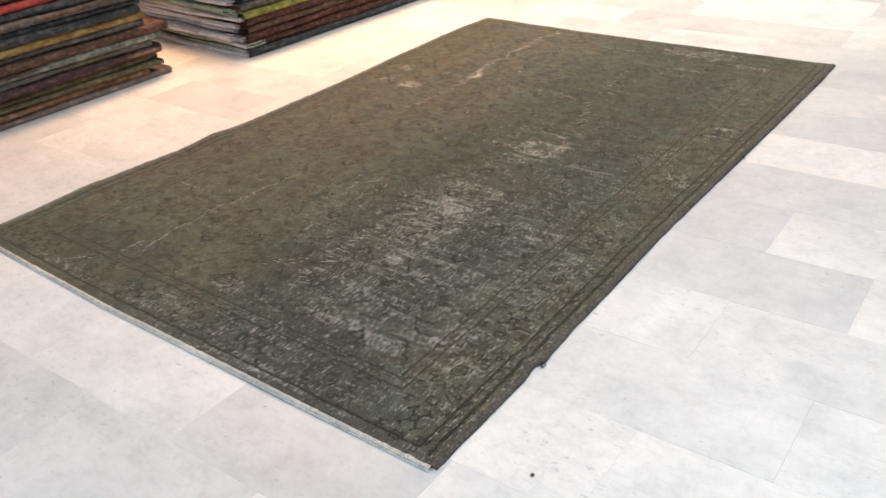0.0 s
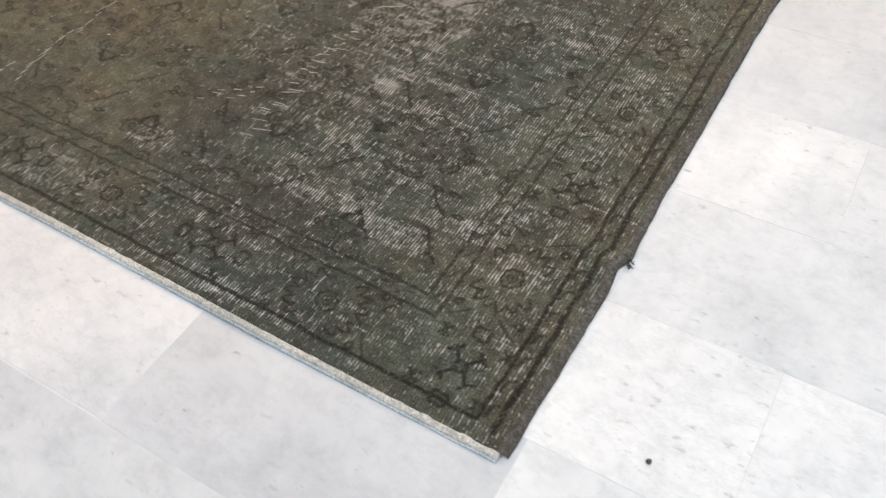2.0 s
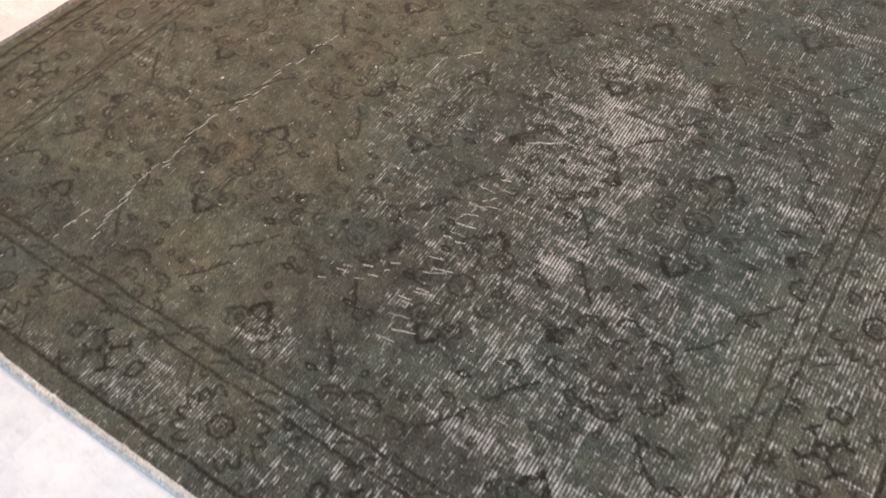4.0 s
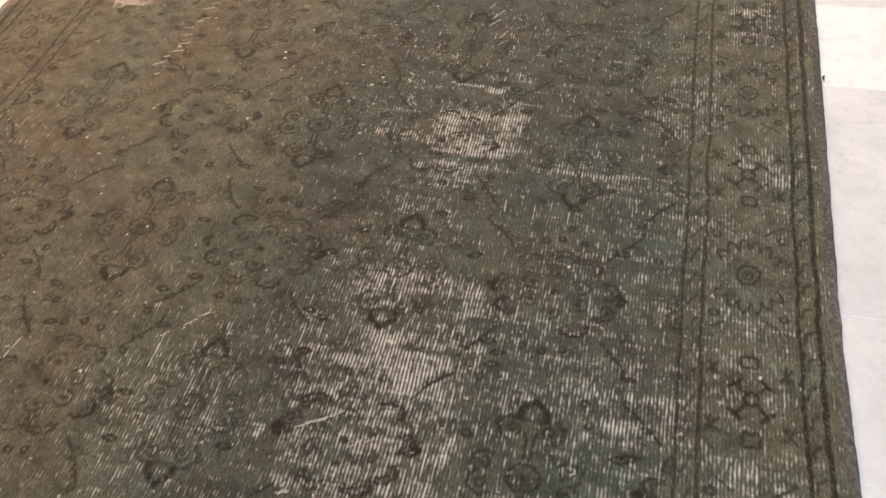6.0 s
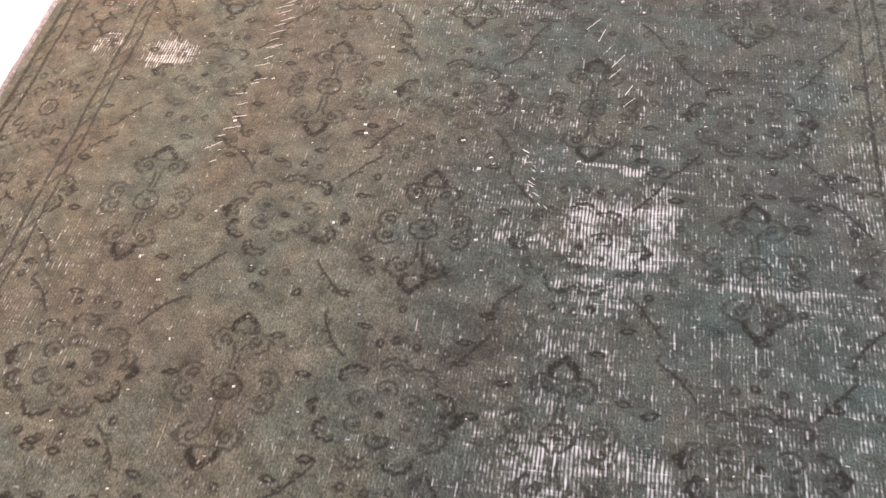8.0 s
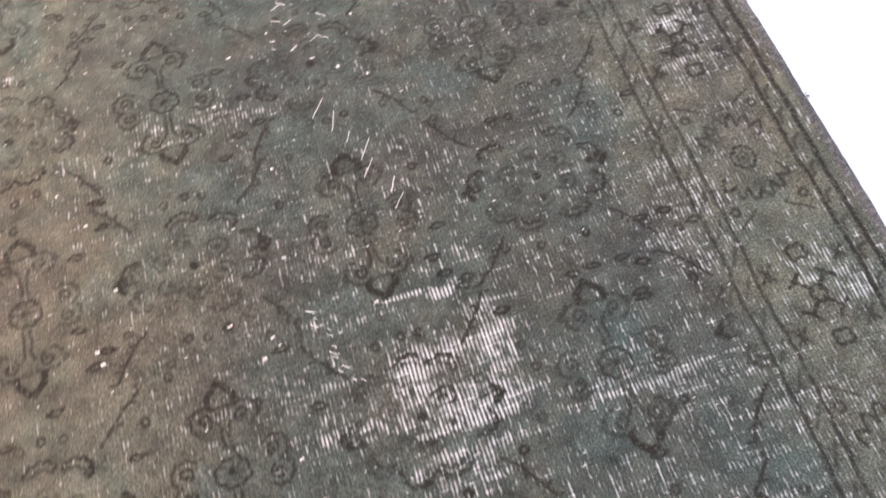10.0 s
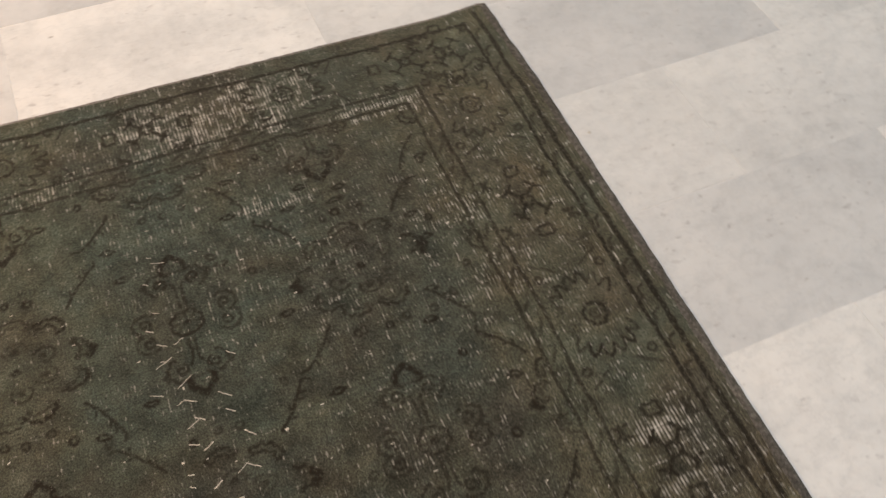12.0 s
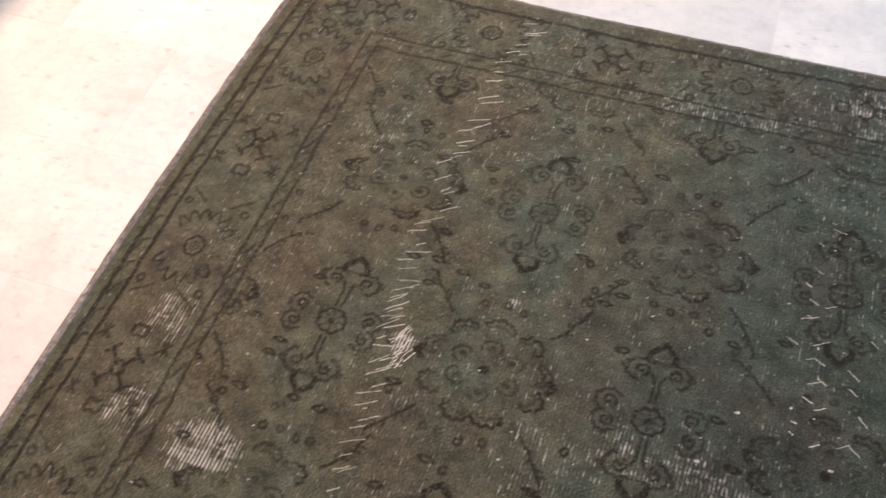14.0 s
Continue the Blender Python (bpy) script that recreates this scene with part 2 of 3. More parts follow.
# ---- the room ----
X0, X1, Y0, Y1, H = -5.2, 4.2, -4.2, 7.2, 3.0
floor = tagged(part("floor", box_bm(X0, Y0, -0.12, X1, Y1, -0.0008), GROUT), "pale marble tile floor laid in a running bond", "floor", kind="structure")
tagged(part("ceiling", box_bm(X0, Y0, H, X1, Y1, H + 0.15), CEIL), "plain white plastered ceiling over the showroom", "ceiling", kind="structure")
for nm, c in (("wall_west", (X0 - 0.2, Y0 - 0.2, -0.12, X0, Y1 + 0.2, H + 0.15)), ("wall_east", (X1, Y0 - 0.2, -0.12, X1 + 0.2, Y1 + 0.2, H + 0.15)),
              ("wall_south", (X0, Y0 - 0.2, -0.12, X1, Y0, H + 0.15)), ("wall_north", (X0, Y1, -0.12, X1, Y1 + 0.2, H + 0.15))):
    tagged(part(nm, box_bm(*c), WALL), "plain off-white plastered showroom wall", "wall", kind="structure")

# ---- the big rug ----
RW, RL, STEP = 1.975, 3.045, 0.0023
TOP = 0.0065


NX, NY = int(RW / STEP) + 1, int(RL / STEP) + 1
GX, GY = np.meshgrid(np.linspace(-RW, 0, NX), np.linspace(0, RL, NY))
PX = GX + 0.0034 * (value_noise(GX, GY, 85, 85, 41) - 0.5) + 0.006 * (value_noise(GX, GY, 14, 14, 42) - 0.5)
INK = np.zeros_like(GX)
PY = GY + 0.0034 * (value_noise(GX, GY, 85, 85, 43) - 0.5) + 0.006 * (value_noise(GX, GY, 14, 14, 44) - 0.5)


def stroke(points, width=0.0045, dark=1.0, field=False):
    """Weaves a dark line along the points."""
    pts = np.asarray(points, float)
    pad = width + 0.006
    x0, y0 = pts.min(0) - pad - 0.03
    x1, y1 = pts.max(0) + pad + 0.03
    i0, i1 = max(0, int((x0 + RW) / RW * (NX - 1))), min(NX, int((x1 + RW) / RW * (NX - 1)) + 2)
    j0, j1 = max(0, int(y0 / RL * (NY - 1))), min(NY, int(y1 / RL * (NY - 1)) + 2)
    if i1 <= i0 or j1 <= j0:
        return
    sx, sy = PX[j0:j1, i0:i1], PY[j0:j1, i0:i1]
    best = np.full(sx.shape, 9.0)
    for (ax, ay), (bx, by) in zip(pts[:-1], pts[1:]):
        dx, dy = bx - ax, by - ay
        t = np.clip(((sx - ax) * dx + (sy - ay) * dy) / (dx * dx + dy * dy + 1e-12), 0, 1)
        best = np.minimum(best, (sx - ax - t * dx) ** 2 + (sy - ay - t * dy) ** 2)
    val = min(1.0, 1.12 * dark) * (1 - smoothstep(width * 0.50, width * 0.98, np.sqrt(best)))
    if field:
        val = val * ((sx > FIELD[0]) & (sx < FIELD[1]) & (sy > FIELD[2]) & (sy < FIELD[3]))
    INK[j0:j1, i0:i1] = np.maximum(INK[j0:j1, i0:i1], val)


def arc(cx, cy, rx, ry, a0, a1, n=10, lobes=0, depth=0.0):
    a = np.radians(np.linspace(a0, a1, n))
    k = 1 + depth * np.abs(np.sin(lobes * a / 2)) if lobes else np.ones(n)
    return np.stack([cx + rx * k * np.cos(a), cy + ry * k * np.sin(a)], 1)


FIELD = (-1.722, -0.251, 0.204, 2.842)
rug_rng = random.Random(5)


def volute(cx, cy, q, s, size, dark):
    """A leaf curl: a spiral eye inside a scalloped back. q turns it to a side, s up or down."""
    f = dict(field=True)
    a = np.radians(np.linspace(-60, 330, 16))
    r = size * np.linspace(0.78, 0.22, 16)
    stroke(np.stack([cx - q * r * np.cos(a), cy + s * r * np.sin(a)], 1), 0.0036, dark, **f)
    back = arc(0, 0, size * 1.25, size * 1.15, -75, 135, 22, 9, 0.22)
    stroke(np.stack([cx + q * back[:, 0], cy + s * back[:, 1]], 1), 0.0038, dark * 0.9, **f)


def palmette_motif(cx, cy):
    """A small eight-petalled flower with a palmette above and below and a pair of leaf curls on each side."""
    f = dict(field=True)
    cx, cy = cx + rug_rng.uniform(-0.004, 0.004), cy + rug_rng.uniform(-0.004, 0.004)
    w = rug_rng.uniform(0.75, 1.0)
    stroke(arc(cx, cy, 0.0215, 0.0200, 0, 360, 41, 8, 0.14), 0.0036, 0.85 * w, **f)
    for k in range(8):
        a = radians(45 * k)
        stroke([(cx + 0.009 * math.cos(a), cy + 0.009 * math.sin(a)), (cx + 0.020 * math.cos(a), cy + 0.019 * math.sin(a))], 0.0028, 0.5 * w, **f)
    stroke([(cx - 0.001, cy), (cx + 0.001, cy)], 0.0075, 0.9 * w, **f)
    for s in (1, -1):
        for q in (-1, 1):
            stroke([(cx + q * 0.0048, cy + s * 0.030), (cx + q * 0.0048, cy + s * 0.066), (cx + q * 0.010, cy + s * 0.076)], 0.0035, 0.8 * w, **f)
            volute(cx + q * 0.027, cy + s * 0.081, q, s, 0.0150, 0.85 * w)
            stroke([(cx + q * 0.046, cy + s * 0.078), (cx + q * 0.056, cy + s * 0.084), (cx + q * 0.050, cy + s * 0.092)], 0.0034, 0.7 * w, **f)
        stroke([(cx - 0.020, cy + s * 0.101), (cx - 0.019, cy + s * 0.113), (cx, cy + s * 0.131), (cx + 0.019, cy + s * 0.113), (cx + 0.020, cy + s * 0.101)], 0.0072, 1.0, **f)
        stroke([(cx - 0.016, cy + s * 0.101), (cx, cy + s * 0.097), (cx + 0.016, cy + s * 0.101)], 0.0030, 0.6 * w, **f)
    for q in (-1, 1):
        for s in (-1, 1):
            volute(cx + q * 0.062, cy + s * 0.0165, q, s, 0.0140, 0.8 * w)


def rosette_motif(cx, cy):
    """A large faint rosette with dotted lobes, ringed by broken pairs of scalloped leaves."""
    f = dict(field=True)
    cx, cy = cx + rug_rng.uniform(-0.004, 0.004), cy + rug_rng.uniform(-0.004, 0.004)
    w = rug_rng.uniform(0.85, 1.0)
    stroke([(cx - 0.001, cy), (cx + 0.001, cy)], 0.0095, 0.95, **f)
    for k in range(6):
        d = 60 * k + 30 + rug_rng.uniform(-4, 4)
        a = radians(d)
        px, py = cx + 0.047 * math.cos(a), cy + 0.041 * math.sin(a)
        stroke([(px - 0.001, py), (px + 0.001, py)], 0.0062, 0.75 * w, **f)
        stroke(arc(px, py, 0.0165, 0.0135, d - 120, d + 120, 12), 0.0034, rug_rng.uniform(0.35, 0.75) * w, **f)
        stroke(arc(px, py, 0.0080, 0.0070, d + 120, d + 230, 6), 0.0030, 0.5 * w, **f)
    for k in range(9):
        d = 40 * k + 12 + rug_rng.uniform(-6, 6)
        a = radians(d)
        px, py = cx + 0.086 * math.cos(a), cy + 0.076 * math.sin(a)
        if rug_rng.random() < 0.88:
            stroke(arc(px, py, 0.0200, 0.0150, d - 95, d + 85, 20, 10, 0.30), 0.0038, rug_rng.uniform(0.6, 1.0) * w, **f)
            stroke(arc(px - 0.008 * math.cos(a), py - 0.008 * math.sin(a), 0.0155, 0.0120, d - 80, d + 70, 16, 8, 0.30), 0.0034, rug_rng.uniform(0.4, 0.8) * w, **f)
    for q in (-1, 1):
        x = cx + q * 0.116
        stroke([(x - 0.009 * q, cy + 0.010), (x, cy + 0.003), (x - 0.009 * q, cy - 0.008)], 0.0085, 0.95, **f)
    for sx_ in (-1, 1):
        for sy_ in (-1, 1):
            twig(cx + sx_ * 0.086, cy + sy_ * 0.088, sx_, sy_)
    for s in (-1, 1):
        for k in (-1, 0, 1):
            seed_dot(cx + k * 0.033 + rug_rng.uniform(-0.005, 0.005), cy + s * (0.117 + 0.006 * (k == 0)), 0.0055, 0.006)


def twig(x, y, sx_, sy_):
    """A bent sprig with short side shoots."""
    n = 8
    bend = rug_rng.uniform(0.25, 0.6) * rug_rng.choice((-1, 1))
    a0 = math.atan2(sy_ * 0.9, sx_ * 0.75)
    pts = [(x, y)]
    for k in range(n):
        a = a0 + bend * (k / n - 0.3)
        pts.append((pts[-1][0] + 0.0105 * math.cos(a), pts[-1][1] + 0.0105 * math.sin(a)))
    stroke(pts, 0.0036, 0.8, field=True)
    for k in (2, 3, 5, 6, 8):
        a = a0 + rug_rng.choice((-1, 1)) * 0.9
        p = pts[k]
        stroke([p, (p[0] + 0.011 * math.cos(a), p[1] + 0.011 * math.sin(a))], 0.0032, 0.7, field=True)


def seed_dot(x, y, rx=0.010, ry=0.005):
    """A small seed: a dark ring round a paler kernel, pointed at both ends when it is long."""
    if rx > 0.008:
        tip = rug_rng.uniform(-0.002, 0.002)
        stroke([(x - rx * 1.35, y - tip), (x - rx * 0.4, y + ry), (x + rx * 0.5, y + ry * 0.9), (x + rx * 1.35, y + tip), (x + rx * 0.4, y - ry), (x - rx * 0.5, y - ry * 0.9), (x - rx * 1.35, y - tip)],
               0.0034, rug_rng.uniform(0.75, 1.0), field=True)
    else:
        stroke(arc(x, y, rx, ry, 0, 360, 11), 0.0036, rug_rng.uniform(0.55, 0.9), field=True)


COLS = (-0.190, -0.463, -0.747, -1.007, -1.264, -1.532, -1.80)
ROWS = (2.865, 2.529, 2.205, 1.881, 1.556, 1.217, 0.872, 0.530, 0.190)
for k, row_y in zip(range(-2, 7), ROWS):
    for c, cx in enumerate(COLS):
        cy = row_y - 0.020 * (cx + 1.0)
        if (c + k) % 2:
            palmette_motif(cx, cy)
        else:
            rosette_motif(cx, cy)
        for _ in range(13):
            dx, dy = rug_rng.uniform(-0.135, 0.135), rug_rng.uniform(-0.165, 0.165)
            busy = (abs(dx) < 0.09 and abs(dy) < 0.045) or (abs(dx) < 0.055 and abs(dy) < 0.135) if (c + k) % 2 else math.hypot(dx, dy) < 0.125
            if not busy:
                if rug_rng.random() < 0.6:
                    seed_dot(cx + dx, cy + dy, 0.009, 0.0045)
                else:
                    seed_dot(cx + dx, cy + dy, 0.0055, 0.006)


def border_pos(side, s, d):
    """A point of the border: s along the side, d from the outer edge inwards."""
    return {"e": (-d, s), "w": (-RW + d, s), "s": (s, d), "n": (s, RL - d)}[side]


def border_stroke(side, s, d, pts, width, dark):
    stroke([border_pos(side, s + a, d + b) for a, b in pts], width, dark)


def border_ring(side, s, d):
    """A small scalloped flower in a lozenge of toothed leaves."""
    border_stroke(side, s, d, arc(0, 0, 0.0185, 0.0175, 0, 360, 41, 8, 0.16), 0.0036, 0.85)
    border_stroke(side, s, d, arc(0, 0, 0.009, 0.009, 0, 360, 13), 0.0030, 0.6)
    border_stroke(side, s, d, [(-0.001, 0), (0.001, 0)], 0.005, 0.6)
    for q in (-1, 1):
        for k in range(6):
            a = radians(q * 90 - 62 + 124 * (k + 0.5) / 6)
            c, t = (math.sin(a), math.cos(a)), (math.cos(a), -math.sin(a))
            pts = []
            for u, r in ((-1.0, 0.052), (-0.55, 0.066), (0.0, 0.071), (0.5, 0.064), (0.8, 0.052)):
                pts.append(((c[0] * r + t[0] * u * 0.0105) * 1.15, c[1] * r + t[1] * u * 0.0105))
            border_stroke(side, s, d, pts, 0.0037, rug_rng.uniform(0.6, 0.9))
    for q in (-1, 1):
        for w in (-1, 1):
            border_stroke(side, s, d, [(q * 0.095, w * 0.026), (q * 0.118, w * 0.062)], 0.0034, 0.65)
            border_stroke(side, s + q * 0.088, d + w * 0.058, arc(0, 0, 0.007, 0.007, 0, 360, 9), 0.004, 0.75)


def border_cross(side, s, d):
    """A forked cross with four little buds."""
    for q in (-1, 1):
        for w in (-1, 1):
            border_stroke(side, s, d, [(q * 0.006, w * 0.006), (q * 0.030, w * 0.026)], 0.0044, 0.9)
            border_stroke(side, s, d, [(q * 0.038, w * 0.016), (q * 0.026, w * 0.024), (q * 0.020, w * 0.036)], 0.0042, 0.9)
            for pts in ([(-0.011, -0.010), (0.010, 0.010)], [(-0.011, 0.010), (0.011, -0.008)], [(-0.012, 0.0), (0.012, 0.002)]):
                border_stroke(side, s + q * 0.052, d + w * 0.058, pts, 0.0038, 0.75)
    border_stroke(side, s, d, arc(0, 0, 0.012, 0.012, 0, 360, 13), 0.0042, 0.8)
    for q in (-1, 1):
        border_stroke(side, s + q * 0.07, d, arc(0, 0, 0.010, 0.012, 0, 360, 13, 4, 0.4), 0.0042, 0.8)


BORDERS = (("e", 1.300, 0.497, 0.140, RL), ("w", 2.276, 0.505, 0.138, RL), ("s", -0.393, 0.527, 0.105, RW), ("n", -0.470, 0.515, 0.100, RW))
for side, first, period, mid, length in BORDERS:
    lo, hi = (0.16, RL - 0.16) if side in "ew" else (-RW + 0.16, -0.16)
    for k in range(-6, 7):
        s = first + k * period
        if lo < s < hi:
            border_ring(side, s, mid)
        if lo < s + period / 2 < hi:
            border_cross(side, s + period / 2, mid)
for cx, cy in (("e", 0.105), ("e", RL - 0.10), ("w", 0.105), ("w", RL - 0.10)):
    border_cross(cx, cy, 0.127)

# guard lines
INNER = (-1.750, -0.217, 0.170, 2.876)
for rect, width, dark in ((INNER, 0.0043, 0.75), (FIELD, 0.0043, 0.75), ((-RW + 0.062, -0.058, 0.036, 3.008), 0.0052, 0.9)):
    x0, x1, y0, y1 = rect
    for k in range(24):
        a, b = k / 24, (k + 1) / 24
        for p, q in (((x0, y0), (x1, y0)), ((x0, y1), (x1, y1)), ((x0, y0), (x0, y1)), ((x1, y0), (x1, y1))):
            at = lambda t: (p[0] + (q[0] - p[0]) * t, p[1] + (q[1] - p[1]) * t)
            stroke([at(a), at(b)], width, dark)
for x in (-0.026, -RW + 0.030):
    for k in range(30):
        stroke([(x, 0.03 + k * 0.1), (x, 0.13 + k * 0.1)], 0.0066, 1.0)
# little hooks between the guard lines
for k in range(58):
    y = 0.06 + k * 0.051
    for x in (-0.043, -RW + 0.045):
        stroke([(x - 0.007, y - 0.012), (x - 0.005, y + 0.006), (x + 0.006, y + 0.012)], 0.0042, 0.7)
    if 0.2 < y < 2.84:
        for x in (-0.234, -1.736):
            stroke([(x - 0.008, y - 0.014), (x + 0.002, y + 0.002), (x + 0.007, y + 0.014)], 0.004, 0.55)
for k in range(36):
    x = -0.08 - k * 0.051
    for y in (0.187, 2.859):
        if -1.73 < x < -0.25:
            stroke([(x - 0.014, y - 0.007), (x, y + 0.004), (x + 0.012, y + 0.006)], 0.004, 0.55)

# wear: bare zones as (x, y, half width, half length, amount), each broken into weft rows and warp dashes
WX, WY = GX, GY
BARE = ((-0.71, 0.95, 0.27, 0.38, 0.50), (-0.70, 0.90, 0.19, 0.26, 0.62), (-0.70, 1.01, 0.15, 0.06, 0.78), (-0.69, 1.17, 0.18, 0.10, 0.58), (-0.70, 1.13, 0.11, 0.012, 0.70), (-0.72, 1.33, 0.12, 0.10, 0.42),
        (-0.675, 1.545, 0.115, 0.045, 0.84), (-0.735, 1.62, 0.050, 0.065, 0.88), (-0.615, 1.64, 0.042, 0.080, 0.80), (-0.675, 1.60, 0.10, 0.08, 0.60), (-0.665, 1.725, 0.030, 0.014, 0.95), (-0.72, 1.735, 0.06, 0.007, 0.80), (-0.84, 1.56, 0.08, 0.02, 0.55), (-0.70, 1.47, 0.14, 0.06, 0.55),
        (-0.61, 1.78, 0.06, 0.03, 0.50), (-0.55, 0.30, 0.18, 0.07, 0.62), (-0.97, 0.26, 0.09, 0.05, 0.60), (-0.39, 0.28, 0.13, 0.07, 0.52), (-0.24, 0.42, 0.07, 0.13, 0.56),
        (-0.14, 0.31, 0.06, 0.07, 0.50), (-0.63, 0.64, 0.05, 0.03, 0.86), (-0.55, 0.78, 0.24, 0.16, 0.44), (-0.96, 0.63, 0.11, 0.11, 0.44), (-0.74, 0.17, 0.27, 0.06, 0.42),
        (-0.58, 0.03, 0.34, 0.03, 0.52), (-1.10, 0.10, 0.22, 0.07, 0.44), (-0.24, 0.81, 0.06, 0.11, 0.50), (-0.34, 0.98, 0.15, 0.13, 0.50), (-0.15, 0.88, 0.09, 0.09, 0.52))
BARE += ((-0.62, 0.69, 0.06, 0.03, 0.60), (-0.30, 1.36, 0.11, 0.22, 0.38), (-0.26, 1.72, 0.11, 0.15, 0.44), (-0.12, 1.58, 0.11, 0.11, 0.46), (-0.42, 1.50, 0.11, 0.07, 0.42),
         (-0.60, 2.93, 0.30, 0.09, 0.58), (-0.32, 2.86, 0.15, 0.05, 0.46), (-0.26, 2.57, 0.10, 0.10, 0.40), (-0.23, 2.42, 0.09, 0.11, 0.40), (-0.13, 2.03, 0.09, 0.11, 0.48),
         (-0.52, 2.54, 0.14, 0.10, 0.28), (-0.55, 2.70, 0.11, 0.02, 0.48), (-0.45, 2.30, 0.20, 0.20, 0.22), (-1.00, 2.86, 0.22, 0.03, 0.40), (-1.64, 1.96, 0.075, 0.06, 0.92),
         (-1.77, 1.96, 0.06, 0.05, 0.52), (-1.80, 2.14, 0.05, 0.09, 0.42), (-1.41, 2.21, 0.026, 0.028, 0.95), (-1.26, 2.34, 0.014, 0.012, 0.90), (-1.00, 2.13, 0.22, 0.06, 0.34),
         (-1.05, 0.88, 0.22, 0.22, 0.36), (-1.50, 0.05, 0.50, 0.04, 0.42), (-1.60, 2.62, 0.10, 0.20, 0.26), (-0.45, 0.55, 0.55, 0.50, 0.40))
zone = 0.11 + 0.15 * value_noise(WX, WY, 3, 3, 1) + 0.10 * smoothstep(-1.08, -0.78, WX + 0.2 * (value_noise(WX, WY, 3, 5, 8) - 0.5)) * (0.6 + 0.8 * value_noise(WX, WY, 4, 6, 9)) * (1 - 0.9 * smoothstep(1.80, 2.10, WY))
rim = 0.45 * (value_noise(WX, WY, 16, 22, 7) - 0.5) + 0.35 * (value_noise(WX, WY, 9, 75, 10) - 0.5)
for cx, cy, rx, ry, amount in BARE:
    r = np.sqrt(((WX - cx) / rx) ** 2 + ((WY - cy) / ry) ** 2) + rim
    zone = np.maximum(zone, amount * (1 - smoothstep(0.40, 1.20, r)))
weft_rows = value_noise(WX, WY, 6, 82, 2)
blocks = 0.50 * weft_rows + 0.22 * value_noise(WX, WY, 30, 46, 11) + 0.28 * value_noise(WX, WY, 70, 20, 3)
fine = np.maximum(0.95 * value_noise(WX, WY, 12, 165, 4), value_noise(WX, WY, 140, 34, 6))
WEAR = zone * (0.22 + 1.20 * blocks) + 0.42 * (fine - 0.60) * smoothstep(0.05, 0.35, zone) + 0.22 * smoothstep(0.80, 0.95, fine) * (0.35 + zone)
WEAR = np.clip(WEAR, 0, 1) * (1 - 0.65 * INK)
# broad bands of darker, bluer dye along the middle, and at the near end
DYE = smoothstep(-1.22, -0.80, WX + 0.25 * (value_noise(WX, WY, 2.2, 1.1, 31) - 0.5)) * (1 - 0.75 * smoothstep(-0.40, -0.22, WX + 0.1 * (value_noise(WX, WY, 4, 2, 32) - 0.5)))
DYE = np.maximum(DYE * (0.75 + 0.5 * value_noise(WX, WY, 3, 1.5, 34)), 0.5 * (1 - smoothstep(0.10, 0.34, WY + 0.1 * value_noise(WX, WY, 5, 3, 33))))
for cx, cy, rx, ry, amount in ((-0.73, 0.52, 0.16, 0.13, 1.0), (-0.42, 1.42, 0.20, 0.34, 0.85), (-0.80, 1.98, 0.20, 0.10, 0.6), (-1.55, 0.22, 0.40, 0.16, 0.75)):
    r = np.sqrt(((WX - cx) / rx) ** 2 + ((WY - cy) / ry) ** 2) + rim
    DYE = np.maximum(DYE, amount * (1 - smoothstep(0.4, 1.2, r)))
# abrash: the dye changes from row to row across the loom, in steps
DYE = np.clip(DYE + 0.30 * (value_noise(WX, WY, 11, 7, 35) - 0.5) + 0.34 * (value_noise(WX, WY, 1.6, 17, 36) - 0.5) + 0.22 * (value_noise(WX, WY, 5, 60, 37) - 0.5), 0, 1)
# a greener bath at the far end
TEAL = (1 - smoothstep(0.35, 1.15, np.sqrt(((WX + 0.95) / 0.50) ** 2 + ((WY - 2.50) / 0.62) ** 2) + rim)) + 0.5 * (1 - smoothstep(0.4, 1.1, np.sqrt(((WX + 0.35) / 0.30) ** 2 + ((WY - 1.15) / 0.75) ** 2) + rim))
TEAL = np.clip(TEAL, 0, 1)

# the rug's outline is a little uneven, and it lies in slight waves
EDGE_W = np.interp(GY[:, 0], (0, 0.25, 0.45, 0.76, 0.96, 1.4, 1.8, 2.25, 2.6, 2.9, RL), (-0.030, -0.034, -0.046, -0.010, 0.010, 0.016, 0.020, 0.008, 0.002, 0.004, 0.018))
EDGE_E = np.interp(GY[:, 0], (0, 0.36, 0.42, 0.45, 0.50, 0.6, 0.85, 1.2, 1.8, 2.4, 2.8, RL), (0.004, 0.004, -0.004, 0.009, 0.005, 0.0, -0.004, -0.012, -0.006, 0.000, 0.002, -0.004))
EDGE_S = np.interp(GX[0], (-RW, -1.2, -0.9, -0.45, 0), (0.020, 0.000, 0.002, 0.0, 0.005))
EDGE_N = np.interp(GX[0], (-RW, -1.87, -1.6, -1.45, -1.07, -0.6, -0.1, 0), (0.050, 0.048, 0.028, 0.018, 0.010, 0.0, -0.004, 0.006))
wW, wE = np.exp(-(GX + RW) / 0.12), np.exp(GX / 0.12)
wS, wN = np.exp(-GY / 0.12), np.exp((GY - RL) / 0.12)
VX = GX + EDGE_W[:, None] * wW + EDGE_E[:, None] * wE
VY = GY + EDGE_S[None, :] * wS + EDGE_N[None, :] * wN
wave = 0.0025 * value_noise(VX, VY, 2.1, 1.3, 21) + 0.0035 * value_noise(VX, VY, 6, 4, 22) * (wW + wE + wS + wN).clip(0, 1)
